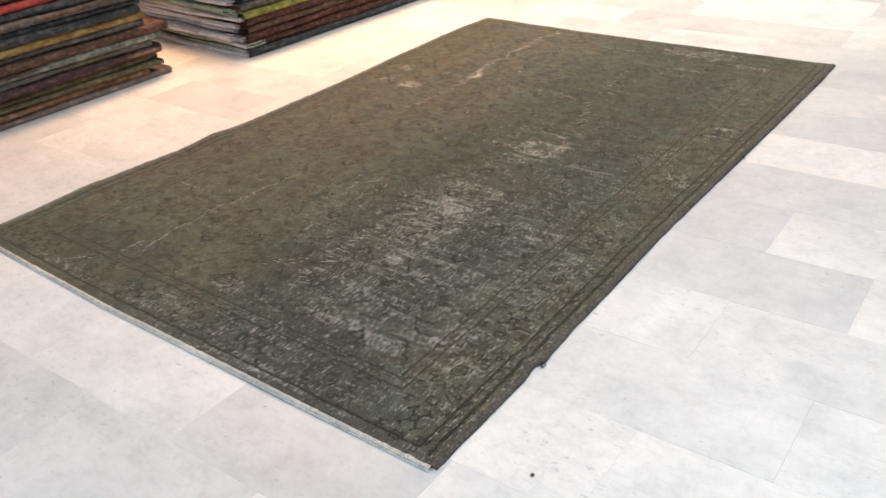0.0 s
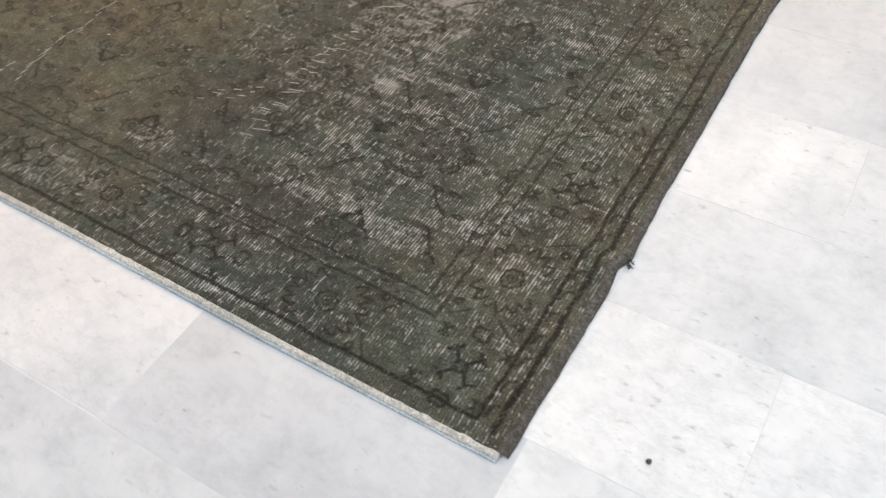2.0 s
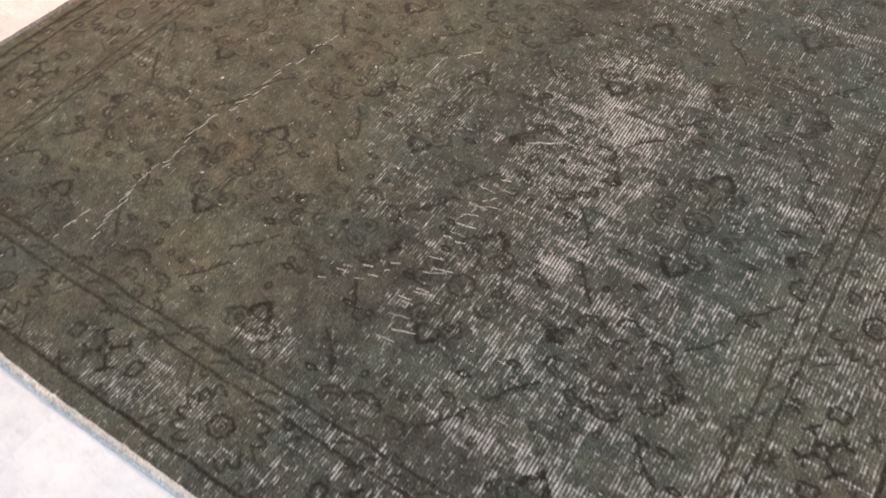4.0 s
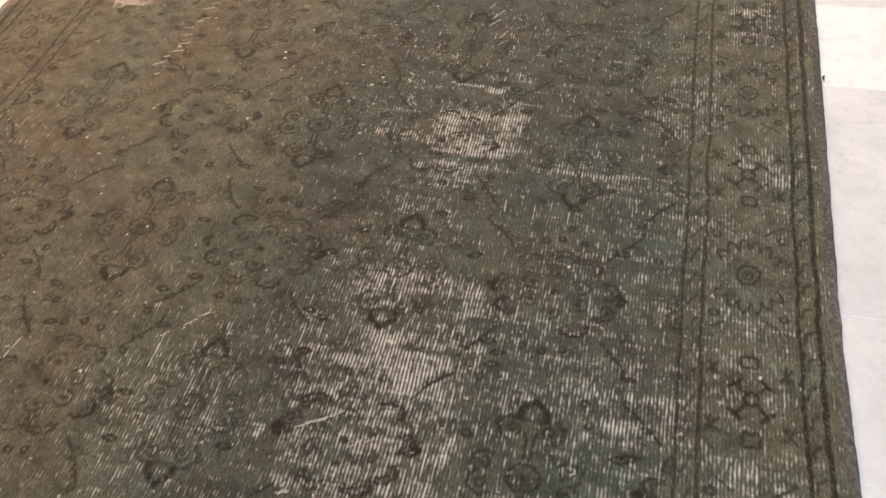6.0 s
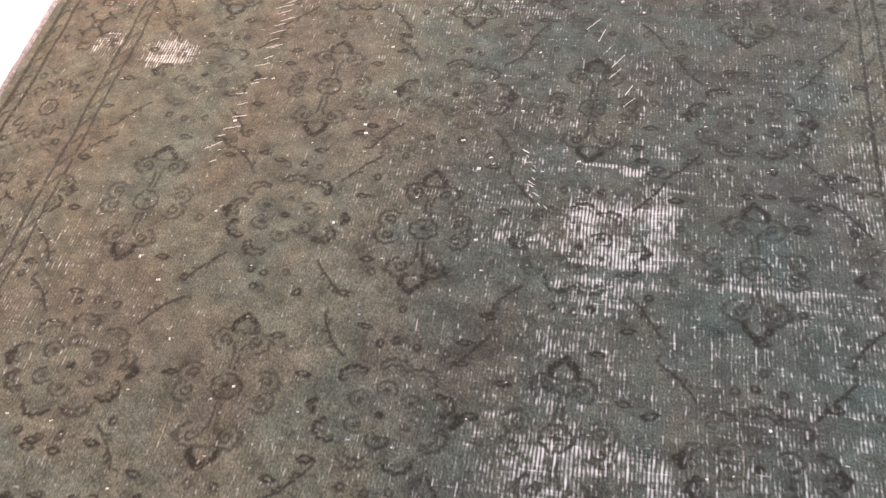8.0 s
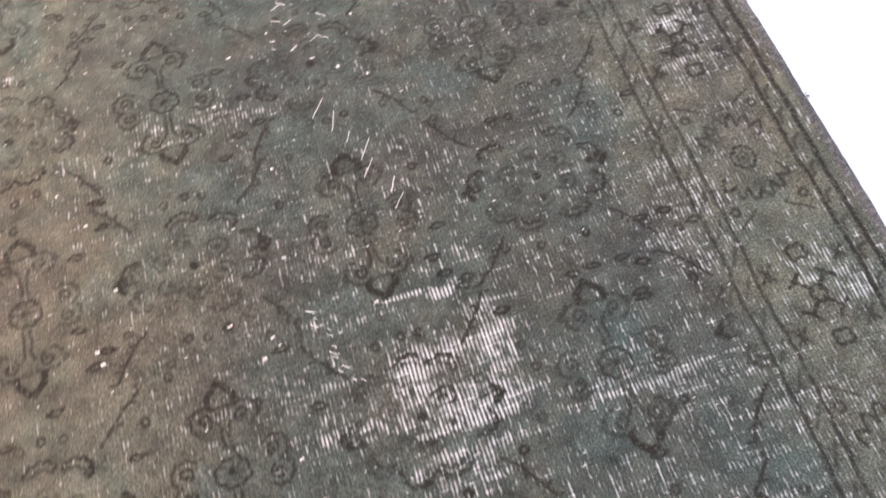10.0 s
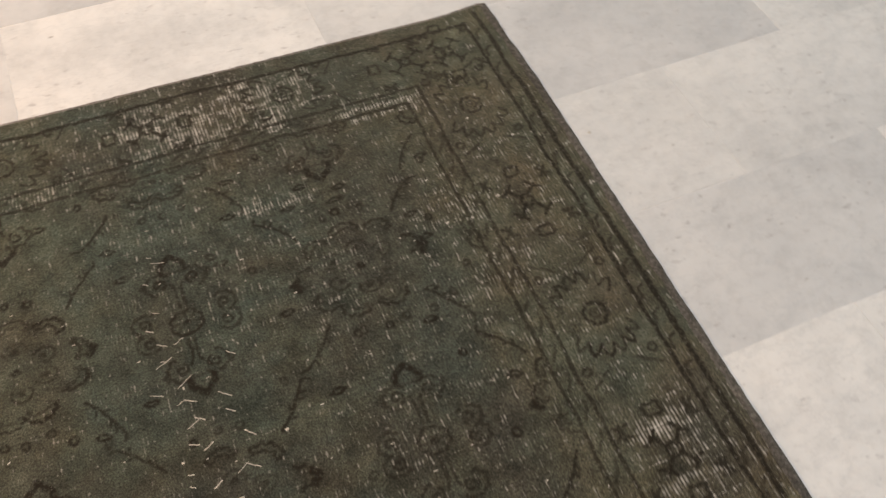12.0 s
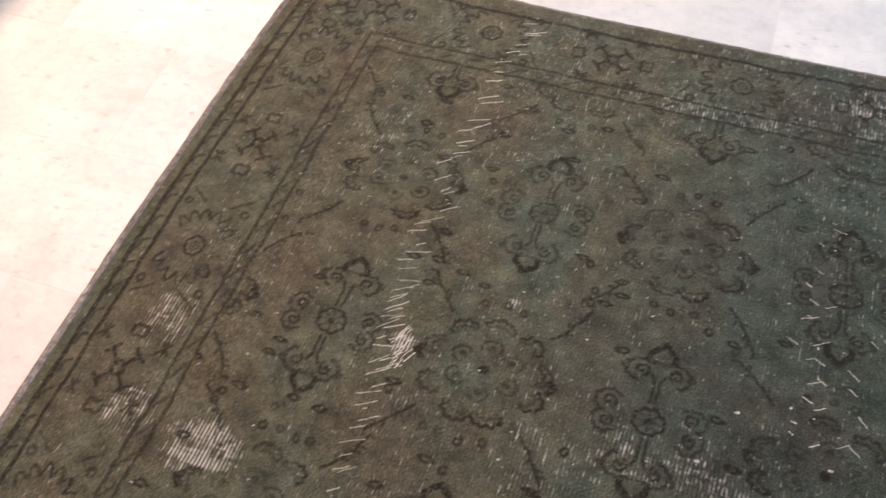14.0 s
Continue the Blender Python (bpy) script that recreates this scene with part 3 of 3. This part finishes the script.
ripple = 0.012 * np.exp(-((GY - 1.02) / 0.10) ** 2) * np.exp(-(GX + RW) / 0.10) + 0.006 * np.exp(-((GY - 0.44) / 0.035) ** 2) * np.exp(GX / 0.05)
VZ = TOP + wave + ripple - 0.0012 * WEAR + 0.0005 * value_noise(VX, VY, 200, 200, 23)


def grid_mesh(name, vx, vy, vz, mat, parent, label=""):
    """A sheet with a skirt down to its underside."""
    ny, nx = vx.shape
    top = np.stack([vx, vy, vz], -1).reshape(-1, 3)
    idx = np.arange(ny * nx).reshape(ny, nx)
    quads = np.stack([idx[:-1, :-1], idx[:-1, 1:], idx[1:, 1:], idx[1:, :-1]], -1).reshape(-1, 4)
    ring = np.r_[idx[0, :], idx[1:, -1], idx[-1, -2::-1], idx[-2:0:-1, 0]]
    low = top[ring].copy()
    low[:, 2] = np.maximum(low[:, 2] - TOP, 0.0004)
    base = len(top)
    n = len(ring)
    k = np.arange(n)
    side = np.stack([ring[k], base + k, base + (k + 1) % n, ring[(k + 1) % n]], -1)
    verts = np.concatenate([top, low])
    faces = np.concatenate([quads, side]).astype(np.int32)
    me = bpy.data.meshes.new(name)
    me.vertices.add(len(verts))
    me.vertices.foreach_set("co", verts.astype(np.float32).ravel())
    me.loops.add(faces.size)
    me.loops.foreach_set("vertex_index", faces.ravel())
    me.polygons.add(len(faces))
    me.polygons.foreach_set("loop_start", np.arange(0, faces.size, 4, dtype=np.int32))
    me.polygons.foreach_set("use_smooth", np.r_[np.ones(len(quads), bool), np.zeros(n, bool)])
    me.update(calc_edges=True)
    me.materials.append(mat)
    ob = new(name, me)
    ob.parent = parent
    if label:
        ob["label"] = label
    return ob, n


def point_data(ob, name, values, extra):
    a = ob.data.attributes.new(name, "FLOAT", "POINT")
    a.data.foreach_set("value", np.r_[values.ravel(), np.zeros(extra)].astype(np.float32))


big_rug = tagged(new("rug"), "large worn grey-green overdyed rug with dark floral outlines on marble", "rug")
pile, skirt = grid_mesh("woven_field", VX, VY, VZ, PILE, big_rug)
point_data(pile, "ink", INK, skirt)
point_data(pile, "wear", WEAR, skirt)
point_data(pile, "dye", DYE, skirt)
point_data(pile, "teal", TEAL, skirt)


def edging(name, line, width, height, mat, label, seed, lift=0.0):
    """A soft, rounded cord or band along an edge line of (x, y, z)."""
    verts, faces = [], []
    n, m = len(line), 9
    for i, (x, y, z) in enumerate(line):
        a, b = line[max(i - 1, 0)], line[min(i + 1, n - 1)]
        t = Vector((b[0] - a[0], b[1] - a[1], 0)).normalized()
        o = Vector((t.y, -t.x, 0))
        w = width * (1 + 0.22 * noise.noise((i * 0.11, seed, 0)) + 0.10 * noise.noise((i * 0.45, seed, 5)))
        up = height * (1 + 0.25 * noise.noise((i * 0.2, seed, 9)))
        for k in range(m):
            th = math.pi * k / (m - 1)
            p = Vector((x, y, 0)) + o * (math.cos(th) * w / 2)
            verts.append((p.x, p.y, 0.0006 + (z + up) * math.sin(th) ** 0.5 + lift))
    for i in range(n - 1):
        for k in range(m - 1):
            q = i * m + k
            faces.append((q, q + 1, q + m + 1, q + m))
    return link_mesh(name, verts, faces, mat, big_rug, label, True)


def edge_line(side, inset, n):
    out = []
    for k in range(n):
        t = k / (n - 1)
        if side in "ew":
            j, i = int(t * (NY - 1)), (NX - 1 if side == "e" else 0)
        else:
            j, i = (0 if side == "s" else NY - 1), int(t * (NX - 1))
        x, y, z = VX[j, i], VY[j, i], VZ[j, i] - TOP
        out.append({"e": (x - inset, y, z), "w": (x + inset, y, z), "s": (x, y + inset, z), "n": (x, y - inset, z)}[side])
    return out


edging("selvage", edge_line("e", -0.002, 420), 0.022, 0.0072, SELVAGE, "dark overcast selvage cord along the long edge", 1)
edging("selvage", edge_line("w", -0.001, 420), 0.017, 0.009, GREY_SELVAGE, "pale grey worn selvage along the long edge", 2)
edging("kilim_end", edge_line("s", -0.004, 420), 0.016, 0.0065, COTTON, "cream cotton flat-woven end strip", 3)
edging("kilim_fringe", edge_line("s", -0.0125, 420), 0.005, 0.0022, BLUE_COTTON, "pale blue trimmed cotton fringe", 4)
edging("kilim_end", edge_line("n", -0.002, 420), 0.010, 0.006, GREY_SELVAGE, "worn grey end binding", 5)


# loose pale cotton threads of mended tears
def threads(specs, seed, name, label, fat=1.0):
    """specs: runs from (x, y) to (x, y) with the number of stitches, their length, slant in degrees and jitter."""
    rng = random.Random(seed)
    verts, faces = [], []
    for x0, y0, x1, y1, count, length, slant, jit in specs:
        for i in range(count):
            t = (i + rng.uniform(0.1, 0.9)) / count
            cx, cy = x0 + (x1 - x0) * t + rng.gauss(0, jit), y0 + (y1 - y0) * t + rng.gauss(0, jit * 0.4)
            a = radians(slant + rng.gauss(0, 6))
            ln_ = length * rng.uniform(0.45, 1.3)
            w = rng.uniform(0.0005, 0.0010) * fat
            prev = None
            for k in range(6):
                s = k / 5 - 0.5
                wob = rng.uniform(-0.0008, 0.0008)
                px, py = cx + math.cos(a) * ln_ * s - math.sin(a) * wob, cy + math.sin(a) * ln_ * s + math.cos(a) * wob
                i_, j_ = int((px + RW) / STEP), int(py / STEP)
                z = VZ[min(max(j_, 0), NY - 1), min(max(i_, 0), NX - 1)] + 0.0001
                h = 0.0006 * (1 - (2 * s) ** 2) + 0.0003
                nx_, ny_ = -math.sin(a) * w, math.cos(a) * w
                row = len(verts)
                verts += [(px - nx_, py - ny_, z), (px, py, z + h), (px + nx_, py + ny_, z)]
                if prev is not None:
                    faces += [(prev, prev + 1, row + 1, row), (prev + 1, prev + 2, row + 2, row + 1)]
                prev = row
    return tagged(link_mesh(name, verts, faces, THREAD, big_rug, label, True), kind="stuff")


threads([(-1.40, 3.02, -1.45, 2.89, 6, 0.034, 24, 0.012), (-1.45, 2.89, -1.44, 2.71, 6, 0.038, 24, 0.008), (-1.44, 2.71, -1.46, 2.58, 7, 0.034, 24, 0.010), (-1.46, 2.58, -1.43, 2.48, 4, 0.040, 34, 0.010),
         (-1.45, 2.48, -1.45, 2.30, 9, 0.036, 24, 0.007), (-1.445, 2.30, -1.42, 2.16, 15, 0.034, 34, 0.008), (-1.415, 2.24, -1.405, 2.17, 20, 0.022, 70, 0.009),
         (-1.425, 2.16, -1.41, 1.95, 11, 0.034, 31, 0.010), (-1.42, 1.95, -1.45, 1.66, 10, 0.028, 24, 0.010),
         (-0.79, 2.70, -0.79, 2.22, 13, 0.018, -30, 0.018), (-0.81, 2.50, -0.75, 2.22, 8, 0.024, 24, 0.014), (-0.72, 2.46, -0.72, 2.22, 5, 0.022, -40, 0.016), (-0.76, 2.12, -0.68, 1.88, 8, 0.034, 62, 0.012),
         (-0.86, 1.76, -0.815, 1.62, 12, 0.012, -40, 0.006), (-1.39, 0.26, -1.42, 0.42, 9, 0.024, 84, 0.004), (-1.42, 0.42, -1.41, 0.48, 4, 0.020, 70, 0.004), (-1.41, 0.48, -1.42, 0.62, 8, 0.024, 84, 0.005),
         (-1.40, 0.63, -1.38, 0.80, 9, 0.022, 70, 0.006), (-1.38, 0.80, -1.36, 0.94, 7, 0.020, 78, 0.006), (-1.45, 0.22, -1.44, 0.30, 4, 0.020, 80, 0.004), (-1.11, 1.00, -1.04, 1.06, 6, 0.014, 40, 0.006),
         (-0.82, 0.88, -0.76, 0.91, 3, 0.046, 27, 0.003), (-0.80, 0.36, -0.81, 0.78, 20, 0.034, 14, 0.014), (-0.82, 0.64, -0.80, 0.80, 6, 0.018, 60, 0.008), (-0.73, 0.86, -0.70, 0.88, 2, 0.030, 25, 0.004),
         (-0.98, 0.42, -0.85, 0.50, 8, 0.018, 25, 0.02), (-1.62, 0.05, -1.5, 0.14, 10, 0.012, 70, 0.012)],
        11, "mending_thread", "loose pale cotton mending threads")
# single bare knots scattered over the pile
threads([(-1.7 + 0.1 * k, 0.25, -1.7 + 0.1 * k, 2.8, 20, 0.005, 15, 0.04) for k in range(15)], 12, "bare_knot", "scattered pale bare knots")

threads([(-1.6, 0.4, -0.3, 1.2, 16, 0.006, 15, 0.2), (-1.6, 1.3, -0.3, 2.7, 34, 0.006, 15, 0.25)], 13, "bare_knot", "round pale bare knots", 3.2)


def tuft(x, y, count, size, seed):
    rng = random.Random(seed)
    verts, faces = [], []
    for _ in range(count):
        a, l = rng.uniform(-1.3, 1.0), size * rng.uniform(0.4, 1)
        p = [(x, y, 0.004), (x + l * 0.5 * math.cos(a), y + l * 0.5 * math.sin(a), 0.008 + rng.uniform(0, 0.004)), (x + l * math.cos(a + 0.4), y + l * math.sin(a + 0.4), 0.001)]
        row = len(verts)
        for q in p:
            verts += [(q[0] - 0.0006, q[1], q[2]), (q[0] + 0.0006, q[1] + 0.0006, q[2] + 0.0008)]
        faces += [(row, row + 1, row + 3, row + 2), (row + 2, row + 3, row + 5, row + 4)]
    return link_mesh("loose_tuft", verts, faces, SELVAGE, big_rug, "frayed wool tuft at the edge")


tuft(0.016, 0.438, 14, 0.016, 3)
tuft(0.008, 1.87, 8, 0.010, 4)

# ---- stacks of folded rugs ----
FOLD = {}


def tone(name, dark, mid, light, scale=16):
    FOLD[name] = cloth(name + "_wool", dark, mid, light, scale)


tone("mauve", (0.092, 0.067, 0.060), (0.182, 0.137, 0.124), (0.320, 0.256, 0.224), 30)
tone("rust", (0.081, 0.046, 0.032), (0.208, 0.124, 0.081), (0.400, 0.272, 0.176), 26)
tone("olive", (0.052, 0.044, 0.028), (0.111, 0.095, 0.060), (0.256, 0.216, 0.128), 30)
tone("plum", (0.028, 0.021, 0.025), (0.062, 0.042, 0.044), (0.208, 0.112, 0.096), 34)
tone("ash", (0.046, 0.044, 0.041), (0.098, 0.092, 0.087), (0.224, 0.208, 0.192), 30)
tone("sage", (0.057, 0.069, 0.063), (0.163, 0.176, 0.156), (0.480, 0.480, 0.416), 26)
tone("umber", (0.037, 0.025, 0.021), (0.091, 0.058, 0.046), (0.272, 0.160, 0.112), 34)
tone("gold", (0.103, 0.063, 0.034), (0.260, 0.182, 0.078), (0.480, 0.432, 0.160), 18)
tone("slate", (0.021, 0.023, 0.026), (0.052, 0.056, 0.061), (0.160, 0.160, 0.160), 30)
tone("crimson", (0.057, 0.034, 0.029), (0.390, 0.065, 0.058), (0.600, 0.192, 0.144), 14)
tone("moss", (0.069, 0.075, 0.023), (0.221, 0.234, 0.058), (0.432, 0.432, 0.144), 22)
tone("wine", (0.025, 0.014, 0.014), (0.065, 0.034, 0.031), (0.272, 0.120, 0.096), 40)
LILAC = cloth("lilac_white_cotton", (0.54, 0.52, 0.57), (0.73, 0.71, 0.76), (0.82, 0.80, 0.83), 30)
GREEN_BACK = cloth("pale_green_cotton", (0.22, 0.30, 0.24), (0.38, 0.45, 0.37), (0.5, 0.54, 0.47), 30)


PALE_BACK = cloth("greyish_white_cotton", (0.26, 0.27, 0.30), (0.42, 0.43, 0.46), (0.56, 0.56, 0.57), 30)


def folded_sheet(name, r_out, thick, depth, length, mat, parent, seed, ends=0.0):
    """One sheet folded over once: a rounded fold in front, two leaves going back. The front lies at x = 0, the base at z = 0."""
    rng = random.Random(seed)
    ph = [rng.uniform(0, 6.28) for _ in range(6)]
    prof_o, prof_i = [], []
    back = [-depth, -depth * 0.75, -depth * 0.5, -depth * 0.25, -depth * 0.1]
    for x in back:
        prof_o.append((x, 0.0)); prof_i.append((x, thick))
    for k in range(9):
        a = -math.pi / 2 + math.pi * k / 8
        prof_o.append((-r_out + r_out * math.cos(a), r_out + r_out * math.sin(a)))
        ri = max(r_out - thick, 0.0006)
        prof_i.append((-r_out + ri * math.cos(a), r_out + ri * math.sin(a)))
    for x in reversed(back):
        prof_o.append((x, 2 * r_out)); prof_i.append((x, 2 * r_out - thick))
    prof = prof_o + prof_i[::-1]
    n, m = 34, len(prof)
    verts, faces = [], []
    for i in range(n):
        t = i / (n - 1)
        y = t * length
        push = 0.006 * math.sin(3.1 * t * 2 + ph[0]) + 0.004 * math.sin(11 * t + ph[1])
        squash = 1 + 0.10 * math.sin(7 * t + ph[2]) + 0.06 * math.sin(19 * t + ph[3])
        for k, (x, z) in enumerate(prof):
            frayed = ends * (0.5 + 0.5 * math.sin(2.3 * k + ph[4])) * (1 if i == n - 1 else -1 if i == 0 else 0)
            verts.append((x + push, y + frayed, z * (squash if 2 <= k < m - 2 else 1)))
    for i in range(n - 1):
        for k in range(m):
            a, b = i * m + k, i * m + (k + 1) % m
            faces.append((a, b, b + m, a + m))
    h = m // 2
    for base, flip in ((0, False), ((n - 1) * m, True)):
        for k in range(h - 1):
            q = (base + k, base + k + 1, base + m - 2 - k, base + m - 1 - k)
            faces.append(q[::-1] if flip else q)
    return link_mesh(name, verts, faces, mat, parent, "", True)


def folded_rug(x, y, z, height, depth, length, mat, backing, seed, yaw, words, turned=()):
    """A rug folded twice: an outer leaf over an inner one, with the pale back of the fold showing at its end."""
    ob = tagged(new("folded_rug"), words, "folded rug", group="stacked folded rugs")
    folded_sheet("outer_fold", height / 2, height * 0.27, depth, length, mat, ob, seed, 0.006)
    inner = folded_sheet("inner_fold", height * 0.215, height * 0.17, depth * 0.97, length * 0.992, backing, ob, seed + 1, 0.008)
    inner.location = (-height * 0.30, length * 0.004, height * 0.285)
    if turned:
        # the pale back shows where the end is turned under
        rng = random.Random(seed + 7)
        for k in range(2):
            h = height * rng.uniform(0.44, 0.66)
            end = folded_sheet("end_fold", h / 2, h * 0.34, rng.uniform(0.10, 0.16), depth * rng.uniform(0.90, 0.98), turned[(seed // 2 + k) % len(turned)], ob, seed + 20 + k, 0.004)
            end.matrix_basis = pose(-depth * 0.985, 0.03 - rng.uniform(0.035, 0.10), k * height * 0.48, rng.uniform(-1, 1), rng.uniform(-0.6, 0.6), -90)
    ob.matrix_basis = pose(x, y, z, 0, 0, yaw)
    return ob


def rug_stack(x, y_end, direction, yaw, layers, seed, depth, length, backs, turned=()):
    """Layers from the floor up: material, height, how far the end sticks out, how far the front sticks out, words."""
    rng = random.Random(seed)
    z = 0.001
    for k, (mat, height, out, front, words) in enumerate(layers):
        height *= 0.89
        ln_ = length + rng.uniform(-0.03, 0.03)
        y = y_end + out - (ln_ if direction < 0 else 0)
        folded_rug(x + front, y, z, height, depth, ln_, FOLD[mat], backs[k % len(backs)], seed * 50 + k * 2, yaw + rng.uniform(-0.9, 0.9), words, turned)
        z += height * 1.03


A_STACK = [("mauve", 0.030, 0.00, 0.0, "mauve-grey folded rug on the marble floor"),
           ("rust", 0.040, -0.13, -0.01, "rust-brown folded rug in a tall pile"),
           ("olive", 0.028, -0.05, -0.015, "olive-brown folded rug in a tall pile"),
           ("olive", 0.036, -0.055, -0.01, "olive and ochre folded rug in a tall pile"),
           ("plum", 0.048, -0.04, 0.0, "dark plum patterned folded rug in a tall pile"),
           ("ash", 0.032, -0.09, -0.005, "grey folded rug in a tall pile"),
           ("sage", 0.040, -0.03, 0.005, "pale sage-green folded rug in a tall pile"),
           ("umber", 0.046, 0.01, 0.005, "brown folded rug with an orange end"),
           ("ash", 0.034, -0.10, 0.0, "charcoal-grey folded rug in a tall pile"),
           ("gold", 0.044, -0.09, 0.01, "gold and ochre folded rug in a tall pile"),
           ("slate", 0.040, -0.12, 0.0, "dark slate folded rug in a tall pile"),
           ("slate", 0.034, -0.10, -0.005, "dark blue-grey folded rug in a tall pile"),
           ("ash", 0.042, -0.12, 0.0, "grey-green folded rug in a tall pile"),
           ("slate", 0.036, -0.12, 0.0, "charcoal folded rug in a tall pile"),
           ("crimson", 0.046, -0.26, 0.0, "crimson red patterned folded rug in a tall pile"),
           ("umber", 0.040, -0.14, 0.0, "brown folded rug on top of the pile")]
B_STACK = [("slate", 0.050, 0.0, 0.0, "dark folded rug with a pale back on the floor"),
           ("wine", 0.044, 0.01, 0.0, "dark wine folded rug in a pile"),
           ("wine", 0.046, 0.0, 0.005, "wine-red patterned folded rug in a pile"),
           ("umber", 0.044, 0.015, 0.0, "brown patterned folded rug in a pile"),
           ("wine", 0.040, 0.01, 0.0, "reddish-brown folded rug in a pile"),
           ("moss", 0.052, 0.0, 0.01, "lime-green folded rug in a pile"),
           ("ash", 0.044, -0.01, 0.0, "grey folded rug with a lilac back in a pile"),
           ("slate", 0.046, 0.01, 0.0, "dark folded rug near the top of a pile"),
           ("umber", 0.044, 0.0, 0.0, "brown folded rug on top of a pile")]
rug_stack(-2.964, 1.55, -1, -1.5, A_STACK, 3, 1.05, 1.65, [FOLD["umber"], FOLD["rust"], FOLD["olive"]])
rug_stack(-2.714, 1.915, 1, -3.0, B_STACK, 4, 1.15, 1.75, [FOLD["umber"], FOLD["wine"]], [LILAC, GREEN_BACK, LILAC, PALE_BACK, LILAC])

# a crumb of grit on the tiles
bm = bmesh.new()
bmesh.ops.create_icosphere(bm, subdivisions=2, radius=0.0045)
for v in bm.verts:
    v.co *= 1 + 0.35 * noise.noise(v.co * 300)
    v.co.z *= 0.6
grit = tagged(part("pebble", bm, SELVAGE), "small dark crumb of grit on the tile", "pebble")
grit.location = (0.197, 0.106, 0.0022)

# ---- marble tiles ----
TL, TW, GAP, TURN = 0.600, 0.3003, 0.0007, radians(1.3)


def tile_mesh(seed):
    rng = random.Random(seed)
    bm = box_bm(-TL / 2 + GAP / 2, -TW / 2 + GAP / 2, -0.010, TL / 2 - GAP / 2, TW / 2 - GAP / 2, 0.0)
    top = [e for e in bm.edges if all(abs(v.co.z) < 1e-6 for v in e.verts)]
    bmesh.ops.bevel(bm, geom=top, offset=rng.uniform(0.0004, 0.0008), segments=1, affect="EDGES")
    me = bpy.data.meshes.new("tile")
    bm.to_mesh(me)
    bm.free()
    me.materials.append(MARBLE)
    return me


TILE = [tile_mesh(k) for k in range(4)]
tile_rng = random.Random(21)
ROW0, COL0 = 0.654, 0.312
far_verts, far_faces = [], []
for r in range(-18, 24):
    for c in range(-12, 9):
        u = COL0 + (c + 0.5) * TL + (TL / 2 if r % 2 else 0)
        v = (r + 0.5) * TW
        x = 0.305 + (u - 0.305) * math.cos(TURN) - v * math.sin(TURN)
        y = ROW0 + (u - 0.305) * math.sin(TURN) * 0.6 + v * math.cos(TURN)
        if -4.4 < x < 1.9 and -1.3 < y < 5.2:
            t = new("tile", TILE[(r * 5 + c * 3) % 4])
            t.parent = floor
            t.location = (x, y, tile_rng.uniform(-0.00015, 0.0))
            t.rotation_euler = (0, 0, TURN * 0.8 + radians(tile_rng.gauss(0, 0.05)))
        elif X0 < x < X1 and Y0 < y < Y1:
            # the outlying tiles, cut to the walls
            base = len(far_verts)
            for z in (-0.010, 0.0):
                for a, b in ((-1, -1), (1, -1), (1, 1), (-1, 1)):
                    dx, dy = a * (TL - GAP) / 2, b * (TW - GAP) / 2
                    far_verts.append((min(max(x + dx - dy * TURN * 0.8, X0), X1), min(max(y + dy + dx * TURN * 0.8, Y0), Y1), z))
            far_faces += [(base + 4, base + 5, base + 6, base + 7)]
            far_faces += [(base + k, base + (k + 1) % 4, base + 4 + (k + 1) % 4, base + 4 + k) for k in range(4)]
tagged(link_mesh("outlying_tile", far_verts, far_faces, MARBLE, floor), kind="stuff")
